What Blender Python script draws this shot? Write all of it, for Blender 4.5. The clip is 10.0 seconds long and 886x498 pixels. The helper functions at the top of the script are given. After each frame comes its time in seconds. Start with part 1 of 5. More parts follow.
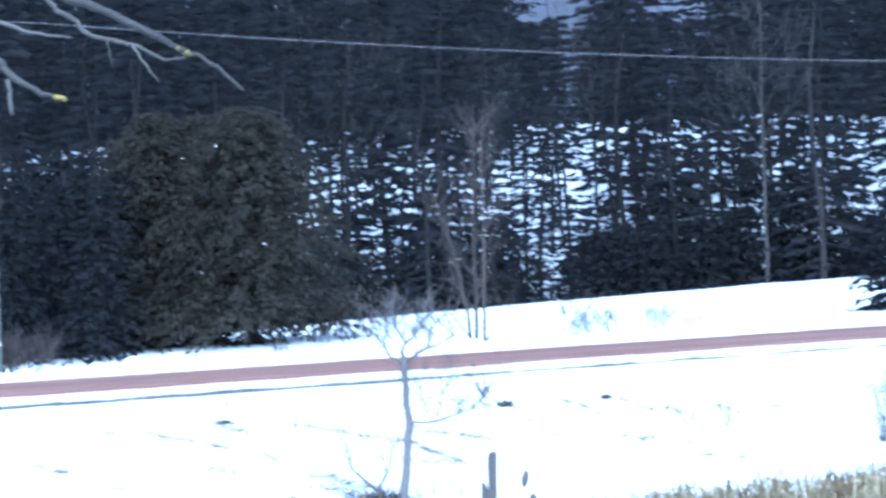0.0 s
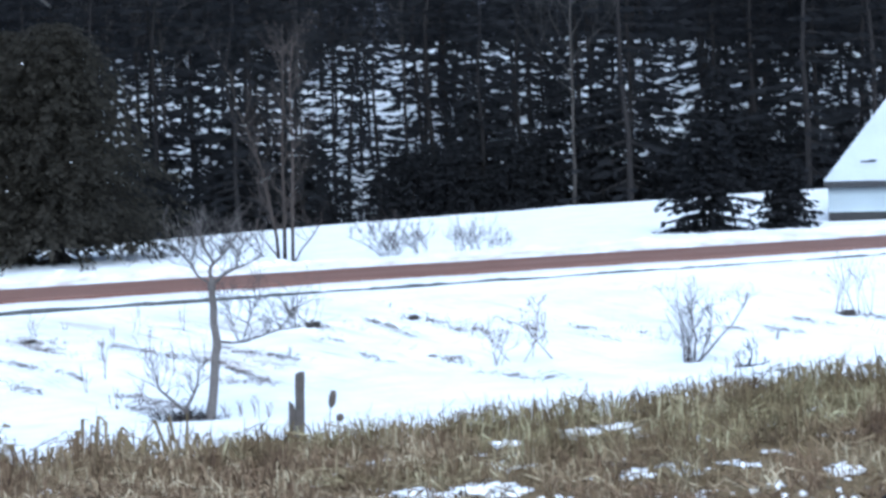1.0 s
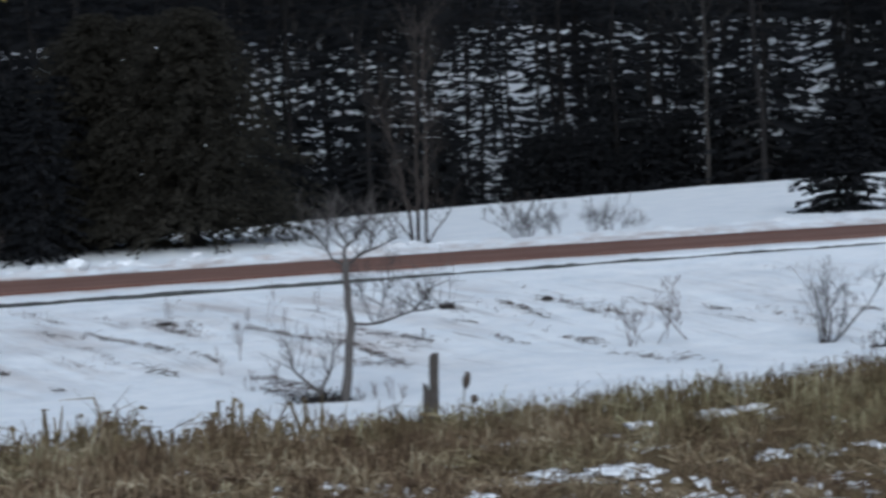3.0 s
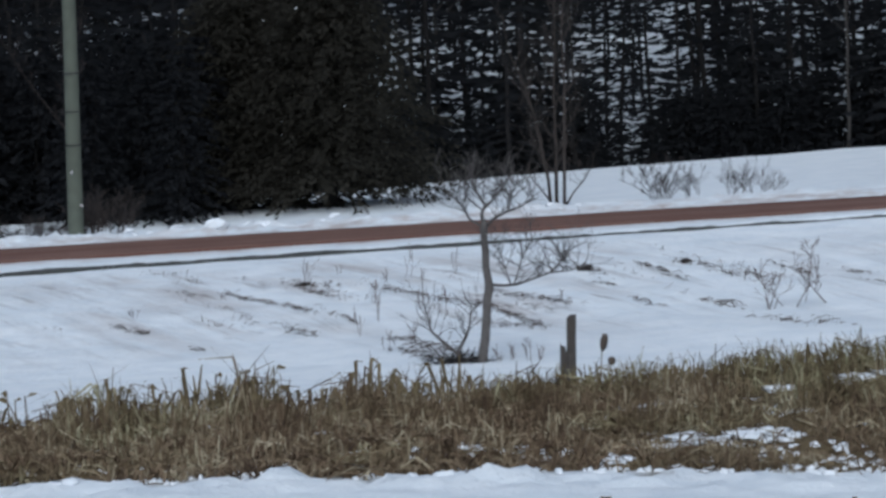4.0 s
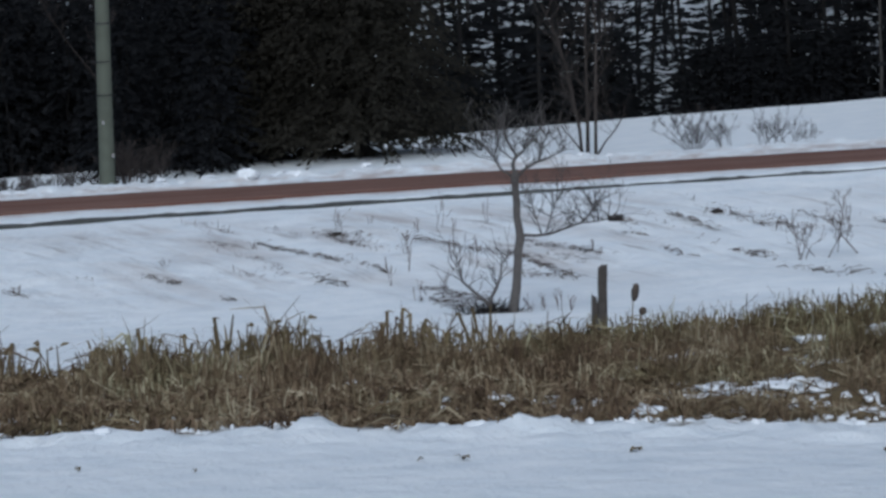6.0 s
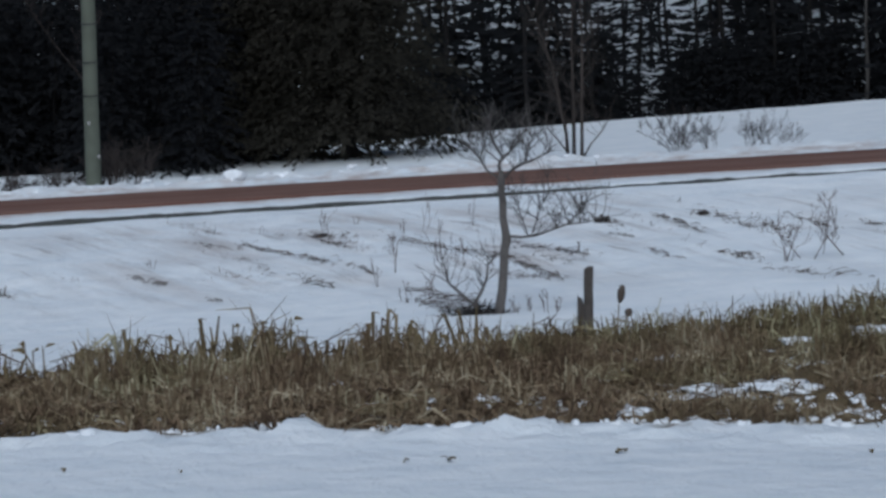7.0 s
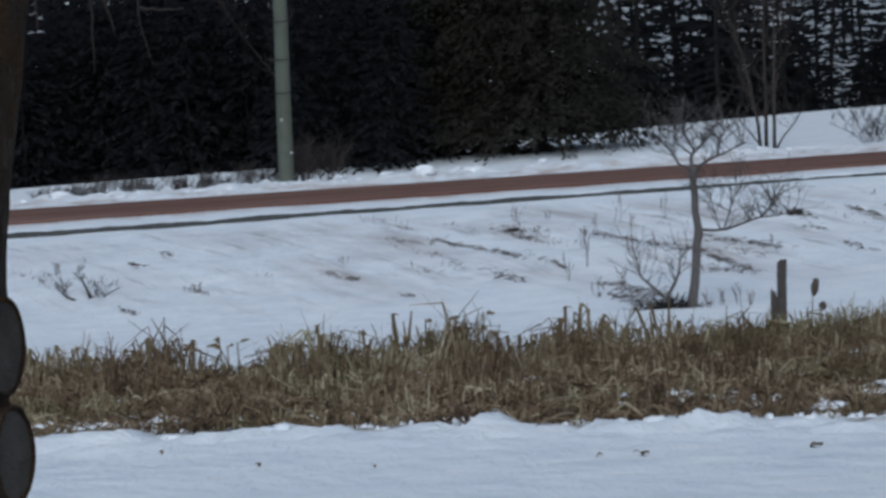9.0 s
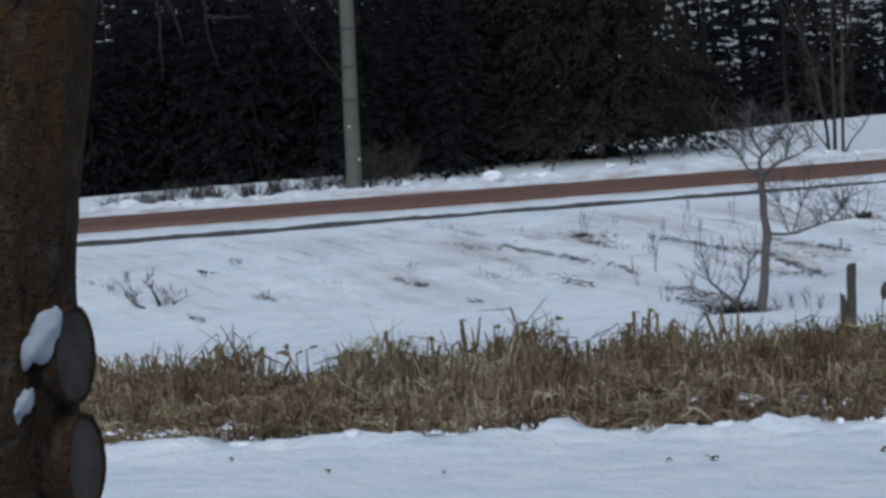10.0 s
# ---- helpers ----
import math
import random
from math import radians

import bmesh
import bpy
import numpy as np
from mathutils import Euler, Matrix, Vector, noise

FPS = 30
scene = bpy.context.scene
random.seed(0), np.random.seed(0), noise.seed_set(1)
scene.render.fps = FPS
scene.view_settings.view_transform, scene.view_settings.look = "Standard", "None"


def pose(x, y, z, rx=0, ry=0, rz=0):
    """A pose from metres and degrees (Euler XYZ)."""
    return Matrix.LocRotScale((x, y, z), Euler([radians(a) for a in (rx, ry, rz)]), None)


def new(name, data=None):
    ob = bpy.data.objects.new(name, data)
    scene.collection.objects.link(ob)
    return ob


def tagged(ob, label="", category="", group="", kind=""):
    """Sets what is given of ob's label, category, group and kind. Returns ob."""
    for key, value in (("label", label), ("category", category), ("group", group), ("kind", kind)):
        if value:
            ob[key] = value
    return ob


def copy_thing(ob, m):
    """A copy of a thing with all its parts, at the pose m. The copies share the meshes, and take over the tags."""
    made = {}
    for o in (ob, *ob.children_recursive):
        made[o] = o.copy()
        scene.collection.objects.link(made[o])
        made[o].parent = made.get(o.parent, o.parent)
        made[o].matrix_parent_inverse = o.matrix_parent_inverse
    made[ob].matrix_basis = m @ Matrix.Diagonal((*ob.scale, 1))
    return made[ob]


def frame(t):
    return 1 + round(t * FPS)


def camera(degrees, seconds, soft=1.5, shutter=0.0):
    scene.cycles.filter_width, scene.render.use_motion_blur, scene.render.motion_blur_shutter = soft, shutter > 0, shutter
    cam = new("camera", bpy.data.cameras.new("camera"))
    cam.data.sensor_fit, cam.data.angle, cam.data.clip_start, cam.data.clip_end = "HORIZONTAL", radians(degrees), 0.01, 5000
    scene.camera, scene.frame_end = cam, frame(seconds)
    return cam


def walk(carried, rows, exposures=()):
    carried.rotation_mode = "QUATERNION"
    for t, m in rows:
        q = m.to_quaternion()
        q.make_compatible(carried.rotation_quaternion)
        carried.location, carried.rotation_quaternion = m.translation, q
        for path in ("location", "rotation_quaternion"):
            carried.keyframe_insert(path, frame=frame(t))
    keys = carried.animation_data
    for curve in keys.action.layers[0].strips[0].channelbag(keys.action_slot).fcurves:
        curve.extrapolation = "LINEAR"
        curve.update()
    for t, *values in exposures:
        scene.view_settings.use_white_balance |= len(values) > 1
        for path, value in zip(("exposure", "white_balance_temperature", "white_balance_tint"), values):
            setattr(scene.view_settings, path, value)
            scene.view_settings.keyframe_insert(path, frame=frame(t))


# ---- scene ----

# ================= camera =================
EYE = 3.1
cam = camera(18, 10.0, soft=3.0, shutter=0.4)
ROWS = [
    # seconds, tilt, roll, heading
    (0.0, 89.516, -1.991, -2.379), (0.2, 89.285, -1.980, -3.255), (0.5, 88.731, -1.940, -4.303), (0.8, 88.160, -1.650, -5.565),
    (1.0, 87.766, -1.573, -6.249), (1.2, 87.280, -1.580, -6.340), (1.5, 86.605, -1.617, -5.386), (1.8, 86.294, -1.550, -5.330),
    (2.0, 86.080, -1.547, -5.503), (2.2, 85.970, -1.550, -5.665), (2.5, 86.226, -1.582, -5.753), (2.8, 87.310, -1.850, -4.730),
    (3.0, 87.467, -1.949, -3.504), (3.2, 87.334, -1.910, -2.566), (4.3, 86.528, -1.694, -0.410), (4.5, 86.334, -1.626, -0.340),
    (5.0, 86.071, -1.791, -0.195), (5.5, 85.900, -2.000, 0.000), (5.7, 85.784, -1.870, 0.069), (6.8, 85.750, -1.720, -0.163),
    (7.0, 85.783, -1.721, -0.266), (7.5, 85.937, -2.065, 0.013), (8.0, 86.071, -2.278, 1.074), (8.2, 86.025, -2.330, 1.670),
    (8.5, 85.961, -2.414, 2.544), (9.0, 85.807, -2.357, 3.672), (9.2, 85.738, -2.440, 4.000), (9.5, 85.732, -2.560, 4.414),
    (10.0, 85.990, -2.805, 5.064)]
walk(cam, [(t, pose(0, 0, EYE, tilt, 0, head) @ pose(0, 0, 0, 0, 0, roll)) for t, tilt, roll, head in ROWS],
     exposures=[(0.0, 2.1, 4200, 4), (0.6, 1.65, 4450, 4), (1.0, 1.02, 4850, 4), (1.5, 0.42, 5600, 4), (2.0, 0.14, 5480, 4), (2.5, -0.1, 5330, 4),
                (4.5, -0.22, 5300, 4), (5.5, -0.3, 5280, 4), (7.2, -0.48, 5270, 4), (8.2, -0.48, 5270, 4), (9.2, -0.42, 5270, 4), (10.0, -0.4, 5270, 4)])

# ================= light =================
world = bpy.data.worlds.new("overcast_sky")
scene.world = world
world.use_nodes = True
wn = world.node_tree.nodes
sky = wn.new("ShaderNodeTexSky")
sky.sky_type, sky.sun_disc = "NISHITA", False
sky.sun_elevation, sky.sun_rotation = radians(44), radians(170)
sky.air_density, sky.dust_density, sky.ozone_density = 1.0, 4.0, 1.0
world.node_tree.links.new(sky.outputs[0], wn["Background"].inputs[0])
wn["Background"].inputs[1].default_value = 0.065
sun_data = bpy.data.lights.new("sun", "SUN")
sun_data.energy, sun_data.angle, sun_data.color = 2.15, radians(70), (1.0, 0.945, 0.865)
sun = new("sun", sun_data)
sun.rotation_euler = (radians(46), 0, radians(-10))

# ================= materials =================
def material(name, base, rough=0.85, vary=0.25, scale=6.0, fine=60.0, bump=0.3, spread="OBJECT", metal=0.0, tint=None, dist=0.02):
    """Base colour broken up at two scales, with a fine relief. spread ISLAND or OBJECT varies piece by piece."""
    m = bpy.data.materials.new(name)
    m.use_nodes = True
    n, l = m.node_tree.nodes, m.node_tree.links
    b = n["Principled BSDF"]
    b.inputs["Roughness"].default_value, b.inputs["Metallic"].default_value = rough, metal
    b.inputs["Specular IOR Level"].default_value = 0.25
    geo = n.new("ShaderNodeNewGeometry")
    big, small = n.new("ShaderNodeTexNoise"), n.new("ShaderNodeTexNoise")
    big.inputs["Scale"].default_value, small.inputs["Scale"].default_value = scale, fine
    big.inputs["Detail"].default_value = 5
    for t in (big, small):
        l.new(geo.outputs["Position"], t.inputs["Vector"])
    if spread == "ISLAND":
        rnd = geo.outputs["Random Per Island"]
    else:
        rnd = n.new("ShaderNodeObjectInfo").outputs["Random"]
    add = n.new("ShaderNodeMath")
    add.operation = "ADD"
    l.new(big.outputs[0], add.inputs[0])
    l.new(rnd, add.inputs[1])
    add2 = n.new("ShaderNodeMath")
    add2.operation = "MULTIPLY_ADD"
    l.new(small.outputs[0], add2.inputs[0])
    add2.inputs[1].default_value = 0.5
    l.new(add.outputs[0], add2.inputs[2])
    ramp = n.new("ShaderNodeMapRange")
    ramp.inputs[1].default_value, ramp.inputs[2].default_value = 0.45, 1.75
    l.new(add2.outputs[0], ramp.inputs[0])
    mix = n.new("ShaderNodeMix")
    mix.data_type = "RGBA"
    other = tint or tuple(c * (1 + 2 * vary) for c in base)
    mix.inputs[6].default_value = (*[c * (1 - vary) for c in base], 1)
    mix.inputs[7].default_value = (*other, 1)
    l.new(ramp.outputs[0], mix.inputs[0])
    l.new(mix.outputs[2], b.inputs["Base Color"])
    bm_ = n.new("ShaderNodeBump")
    bm_.inputs["Strength"].default_value, bm_.inputs["Distance"].default_value = bump, dist
    l.new(small.outputs[0], bm_.inputs["Height"])
    l.new(bm_.outputs[0], b.inputs["Normal"])
    return m


SNOW = material("snow", (0.78, 0.80, 0.84), 0.75, 0.04, 1.5, 25, 0.35, tint=(0.86, 0.87, 0.90), dist=0.04)


def needle_material(name, base, tint):
    """Needle sprays: light comes through as well as off them, so that the crown reads soft."""
    m = material(name, base, 0.95, 0.15, 2, 40, 0.1, "ISLAND", tint=tint)
    n, l = m.node_tree.nodes, m.node_tree.links
    b = n["Principled BSDF"]
    b.inputs["Specular IOR Level"].default_value = 0.08
    thin, mix = n.new("ShaderNodeBsdfTranslucent"), n.new("ShaderNodeMixShader")
    l.new(b.inputs["Base Color"].links[0].from_socket, thin.inputs["Color"])
    mix.inputs[0].default_value = 0.6
    l.new(b.outputs[0], mix.inputs[1])
    l.new(thin.outputs[0], mix.inputs[2])
    l.new(mix.outputs[0], n["Material Output"].inputs["Surface"])
    return m


NEEDLES = needle_material("spruce_needles", (0.0275, 0.028, 0.031), (0.031, 0.0315, 0.0345))
FIR = needle_material("fir_needles", (0.051, 0.0465, 0.038), (0.057, 0.052, 0.042))
BARK = material("dark_bark", (0.014, 0.0125, 0.0125), 0.95, 0.3, 4, 60, 0.6)
GREYBARK = material("grey_bark", (0.066, 0.057, 0.053), 0.95, 0.55, 16, 80, 0.9, "ISLAND", tint=(0.165, 0.148, 0.140))
STEMBARK = material("brown_stem_bark", (0.044, 0.036, 0.032), 0.95, 0.3, 4, 60, 0.3)
BRUSHBARK = material("brush_bark", (0.040, 0.032, 0.029), 0.95, 0.3, 4, 60, 0.3)
PALEBARK = material("pale_bark", (0.043, 0.039, 0.036), 0.95, 0.3, 4, 60, 0.4)
TWIG = material("brown_twig", (0.10, 0.075, 0.066), 0.95, 0.3, 4, 60, 0.2, "ISLAND")
POLEWOOD = material("treated_pole_wood", (0.058, 0.064, 0.049), 0.9, 0.45, 3.0, 45, 0.8, tint=(0.118, 0.128, 0.102))
POSTWOOD = material("weathered_post_wood", (0.070, 0.061, 0.056), 0.95, 0.5, 10, 70, 1.0, tint=(0.135, 0.118, 0.108))


def straw_material():
    """Dead grass: each blade its own brown or straw, in patches of rust and olive."""
    m = bpy.data.materials.new("dead_grass")
    m.use_nodes = True
    n, l = m.node_tree.nodes, m.node_tree.links
    b = n["Principled BSDF"]
    b.inputs["Roughness"].default_value, b.inputs["Specular IOR Level"].default_value = 0.9, 0.2
    geo = n.new("ShaderNodeNewGeometry")
    patch, fleck = n.new("ShaderNodeTexNoise"), n.new("ShaderNodeTexNoise")
    patch.inputs["Scale"].default_value, fleck.inputs["Scale"].default_value = 1.3, 45
    patch.inputs["Detail"].default_value = 4
    for t in (patch, fleck):
        l.new(geo.outputs["Position"], t.inputs["Vector"])
    add = n.new("ShaderNodeMath")
    add.operation = "MULTIPLY_ADD"
    l.new(geo.outputs["Random Per Island"], add.inputs[0])
    add.inputs[1].default_value = 0.75
    gain = n.new("ShaderNodeMath")
    gain.operation = "MULTIPLY_ADD"
    gain.inputs[1].default_value, gain.inputs[2].default_value = 2.6, -0.74
    l.new(patch.outputs[0], gain.inputs[0])
    l.new(gain.outputs[0], add.inputs[2])
    sub = n.new("ShaderNodeMath")
    sub.operation = "MULTIPLY_ADD"
    l.new(fleck.outputs[0], sub.inputs[0])
    sub.inputs[1].default_value = 0.3
    l.new(add.outputs[0], sub.inputs[2])
    scale = n.new("ShaderNodeMapRange")
    scale.inputs[1].default_value, scale.inputs[2].default_value = 0.48, 1.70
    l.new(sub.outputs[0], scale.inputs[0])
    ramp = n.new("ShaderNodeValToRGB")
    l.new(scale.outputs[0], ramp.inputs[0])
    e = ramp.color_ramp.elements
    e[0].position, e[0].color = 0.0, (0.058, 0.038, 0.025, 1)
    e[1].position, e[1].color = 1.0, (0.43, 0.37, 0.26, 1)
    for at, c in ((0.4, (0.132, 0.090, 0.057, 1)), (0.7, (0.218, 0.165, 0.105, 1))):
        k = e.new(at)
        k.color = c
    hue = n.new("ShaderNodeTexNoise")
    hue.inputs["Scale"].default_value = 0.45
    l.new(geo.outputs["Position"], hue.inputs["Vector"])
    hr = n.new("ShaderNodeMapRange")
    hr.inputs[1].default_value, hr.inputs[2].default_value = 0.48, 0.72
    sep = n.new("ShaderNodeSeparateXYZ")
    l.new(geo.outputs["Position"], sep.inputs[0])
    back, east, both, lift = n.new("ShaderNodeMapRange"), n.new("ShaderNodeMapRange"), n.new("ShaderNodeMath"), n.new("ShaderNodeMath")
    for node, axis, lo, hi, top in ((back, 1, 25.0, 29.0, 0.25), (east, 0, 0.0, 4.0, 1.0)):
        node.inputs[1].default_value, node.inputs[2].default_value, node.inputs[4].default_value = lo, hi, top
        l.new(sep.outputs[axis], node.inputs[0])
    both.operation, lift.operation = "MULTIPLY", "ADD"
    l.new(back.outputs[0], both.inputs[0])
    l.new(east.outputs[0], both.inputs[1])
    l.new(hue.outputs[0], lift.inputs[0])
    l.new(both.outputs[0], lift.inputs[1])
    l.new(lift.outputs[0], hr.inputs[0])
    mix = n.new("ShaderNodeMix")
    mix.data_type, mix.blend_type = "RGBA", "MULTIPLY"
    l.new(hr.outputs[0], mix.inputs[0])
    l.new(ramp.outputs[0], mix.inputs[6])
    mix.inputs[7].default_value = (0.86, 0.95, 0.83, 1)
    l.new(mix.outputs[2], b.inputs["Base Color"])
    return m


STRAW = straw_material()
REED = material("dry_reed", (0.10, 0.076, 0.048), 0.95, 0.4, 3, 30, 0.2, "ISLAND", tint=(0.19, 0.15, 0.085))
SOILWEED = material("soiled_dead_weed", (0.066, 0.053, 0.047), 0.95, 0.35, 8, 60, 0.3, "ISLAND", tint=(0.145, 0.115, 0.10))
CHROME = material("bright_metal", (0.55, 0.55, 0.56), 0.25, 0.1, 4, 60, 0.05, metal=1.0)
CATTAIL = material("cattail_fluff", (0.082, 0.066, 0.057), 1.0, 0.3, 20, 120, 0.6)
CRUST = material("dark_crust_edge", (0.060, 0.062, 0.058), 0.95, 0.4, 5, 40, 0.8, tint=(0.13, 0.13, 0.12))
DIRT = material("frozen_dirt", (0.042, 0.036, 0.034), 0.95, 0.35, 8, 60, 0.6)
WIRE = material("aluminium_wire", (0.17, 0.17, 0.175), 0.5, 0.1, 3, 30, 0.1)
LICHENBARK = material("lichen_branch_bark", (0.060, 0.056, 0.051), 0.95, 0.35, 14, 120, 0.6, tint=(0.13, 0.12, 0.107))
LICHEN = material("yellow_lichen", (0.18, 0.14, 0.04), 1.0, 0.3, 20, 120, 0.6)
CUTWOOD = material("weathered_cut_wood", (0.095, 0.080, 0.068), 0.9, 0.5, 14, 120, 0.8, tint=(0.165, 0.145, 0.125))
SIDING = material("pale_siding_paint", (0.32, 0.36, 0.385), 0.7, 0.08, 2, 30, 0.15)
DARKTRIM = material("dark_trim", (0.03, 0.03, 0.032), 0.8, 0.2, 3, 30, 0.2)
DIMSNOW = material("thin_and_shaded_snow", (0.32, 0.35, 0.40), 0.8, 0.12, 1.2, 20, 0.3, tint=(0.44, 0.47, 0.52))
BASESHADE = material("dark_base_shade", (0.022, 0.021, 0.021), 0.9, 0.3, 3, 30, 0.4)
FARHILL = material("far_bare_woods", (0.050, 0.052, 0.064), 1.0, 0.25, 0.05, 0.6, 0.5, dist=0.5)


def trunk_material():
    m = material("old_trunk_bark", (0.023, 0.014, 0.0075), 0.95, 0.5, 9, 90, 0.9, tint=(0.055, 0.036, 0.020), dist=0.03)
    n, l = m.node_tree.nodes, m.node_tree.links
    geo = n.new("ShaderNodeNewGeometry")
    vor = n.new("ShaderNodeTexVoronoi")
    stretch = n.new("ShaderNodeVectorMath")
    stretch.operation = "MULTIPLY"
    stretch.inputs[1].default_value = (26, 26, 13)
    l.new(geo.outputs["Position"], stretch.inputs[0])
    l.new(stretch.outputs[0], vor.inputs["Vector"])
    vor.inputs["Scale"].default_value = 1
    vor.feature = "DISTANCE_TO_EDGE"
    old = n["Bump"]
    bump = n.new("ShaderNodeBump")
    bump.inputs["Strength"].default_value, bump.inputs["Distance"].default_value = 0.9, 0.022
    l.new(vor.outputs["Distance"], bump.inputs["Height"])
    l.new(old.outputs[0], bump.inputs["Normal"])
    l.new(bump.outputs[0], n["Principled BSDF"].inputs["Normal"])
    # grey lichen plates, ochre flakes and dark cracks
    b = n["Principled BSDF"]
    col = b.inputs["Base Color"].links[0].from_socket
    for scale, lo, hi, shade, amount in ((21, 0.55, 0.63, (0.080, 0.066, 0.052), 0.7), (8, 0.48, 0.62, (0.070, 0.034, 0.010), 0.9), (24, 0.60, 0.68, (0.012, 0.009, 0.007), 0.8)):
        t, r, mix = n.new("ShaderNodeTexNoise"), n.new("ShaderNodeMapRange"), n.new("ShaderNodeMix")
        squash = n.new("ShaderNodeVectorMath")
        squash.operation = "MULTIPLY"
        squash.inputs[1].default_value = (1.0, 1.0, 0.55)
        l.new(geo.outputs["Position"], squash.inputs[0])
        l.new(squash.outputs[0], t.inputs["Vector"])
        t.inputs["Scale"].default_value, t.inputs["Detail"].default_value = scale, 6
        r.inputs[1].default_value, r.inputs[2].default_value, r.inputs[4].default_value = lo, hi, amount
        l.new(t.outputs[0], r.inputs[0])
        mix.data_type = "RGBA"
        l.new(r.outputs[0], mix.inputs[0])
        l.new(col, mix.inputs[6])
        mix.inputs[7].default_value = (*shade, 1)
        col = mix.outputs[2]
    l.new(col, b.inputs["Base Color"])
    return m


TRUNKBARK = trunk_material()


def ground_material():
    """Snow, with brown thatch along the grass strip, thin soil stains and painted crust shadows on the road bank."""
    m = bpy.data.materials.new("snowy_ground")
    m.use_nodes = True
    n, l = m.node_tree.nodes, m.node_tree.links
    b = n["Principled BSDF"]
    b.inputs["Roughness"].default_value = 0.75
    b.inputs["Specular IOR Level"].default_value = 0.25
    pos = n.new("ShaderNodeNewGeometry").outputs["Position"]
    sep = n.new("ShaderNodeSeparateXYZ")
    l.new(pos, sep.inputs[0])

    def noise_(scale, detail=4, vec=pos, rough=0.55):
        t = n.new("ShaderNodeTexNoise")
        t.inputs["Scale"].default_value, t.inputs["Detail"].default_value, t.inputs["Roughness"].default_value = scale, detail, rough
        l.new(vec, t.inputs["Vector"])
        return t.outputs[0]

    def ramp_(value, a, b_, lo=0.0, hi=1.0):
        r = n.new("ShaderNodeMapRange")
        r.inputs[1].default_value, r.inputs[2].default_value, r.inputs[3].default_value, r.inputs[4].default_value = a, b_, lo, hi
        l.new(value, r.inputs[0])
        return r.outputs[0]

    def math_(op, a, b_):
        t = n.new("ShaderNodeMath")
        t.operation = op
        for k, v in enumerate((a, b_)):
            if isinstance(v, (int, float)):
                t.inputs[k].default_value = v
            else:
                l.new(v, t.inputs[k])
        return t.outputs[0]

    def blend(fac, a, b_):
        t = n.new("ShaderNodeMix")
        t.data_type = "RGBA"
        l.new(fac, t.inputs[0])
        for k, v in ((6, a), (7, b_)):
            if isinstance(v, tuple):
                t.inputs[k].default_value = (*v, 1)
            else:
                l.new(v, t.inputs[k])
        return t.outputs[2]

    wind = n.new("ShaderNodeMapping")
    wind.inputs["Scale"].default_value = (0.9, 1.5, 1)
    l.new(pos, wind.inputs[0])
    snow = blend(ramp_(noise_(1.4, 7, wind.outputs[0], 0.65), 0.3, 0.7), (0.71, 0.745, 0.79), (0.86, 0.87, 0.89))
    # thatch under the dead grass, with snow left between the tufts
    jag = math_("MULTIPLY_ADD", noise_(1.3, 6), 2.2)
    n_last = n[-1]
    n_last.inputs[2].default_value = -1.1
    edge = math_("ADD", sep.outputs[1], jag)
    strip = math_("MULTIPLY", ramp_(edge, 22.55, 22.8), ramp_(edge, 30.6, 31.2, 1.0, 0.0))
    gaps = ramp_(noise_(2.1, 6), 0.60, 0.66, 1.0, 0.0)
    thatch = blend(noise_(22, 5), (0.05, 0.035, 0.02), (0.20, 0.145, 0.07))
    col = blend(math_("MULTIPLY", strip, gaps), snow, thatch)
    # soil and dead weeds that show through the crust of the bank, drawn out down the slope
    def along(vec):
        t = n.new("ShaderNodeVectorMath")
        t.operation = "DOT_PRODUCT"
        l.new(pos, t.inputs[0])
        t.inputs[1].default_value = vec
        return t.outputs["Value"]

    skew = n.new("ShaderNodeCombineXYZ")
    l.new(along((0.866, 0.5, 0)), skew.inputs[0])
    l.new(along((0.05, -0.087, 0)), skew.inputs[1])
    bank = math_("MULTIPLY", ramp_(sep.outputs[1], 39.0, 42.5), ramp_(sep.outputs[1], 47.0, 48.0, 1.0, 0.0))
    patchy = math_("MULTIPLY", ramp_(noise_(0.33, 3), 0.38, 0.56), math_("MULTIPLY", ramp_(sep.outputs[0], 1.5, 4.5, 1.0, 0.35), ramp_(sep.outputs[0], -7.0, -4.0, 0.45, 1.0)))
    stain = math_("MULTIPLY", math_("MULTIPLY", bank, patchy), ramp_(noise_(1.3, 8, skew.outputs[0], 0.7), 0.42, 0.62, 0.0, 0.5))
    col = blend(stain, col, (0.30, 0.22, 0.18))
    # thin dark streaks: soil flecks, and shadows of wind-carved crust put into the colour
    fleck = math_("MULTIPLY", bank, math_("MULTIPLY", ramp_(noise_(3.4, 8, skew.outputs[0], 0.72), 0.55, 0.64, 0.0, 0.65), ramp_(patchy, 0.0, 1.0, 0.35, 1.0)))
    col = blend(fleck, col, (0.16, 0.125, 0.11))
    # slush thrown up along both sides of the road
    far_side = math_("MULTIPLY", ramp_(sep.outputs[1], 55.2, 55.9), ramp_(sep.outputs[1], 56.6, 57.6, 1.0, 0.0))
    near_side = math_("MULTIPLY", ramp_(sep.outputs[1], 49.2, 49.9), ramp_(sep.outputs[1], 50.1, 50.4, 1.0, 0.0))
    slush = math_("MULTIPLY", math_("ADD", far_side, near_side), ramp_(noise_(1.7, 7, pos, 0.7), 0.40, 0.62, 0.0, 0.75))
    col = blend(slush, col, (0.40, 0.31, 0.27))
    l.new(col, b.inputs["Base Color"])
    bump = n.new("ShaderNodeBump")
    bump.inputs["Strength"].default_value, bump.inputs["Distance"].default_value = 0.7, 0.1
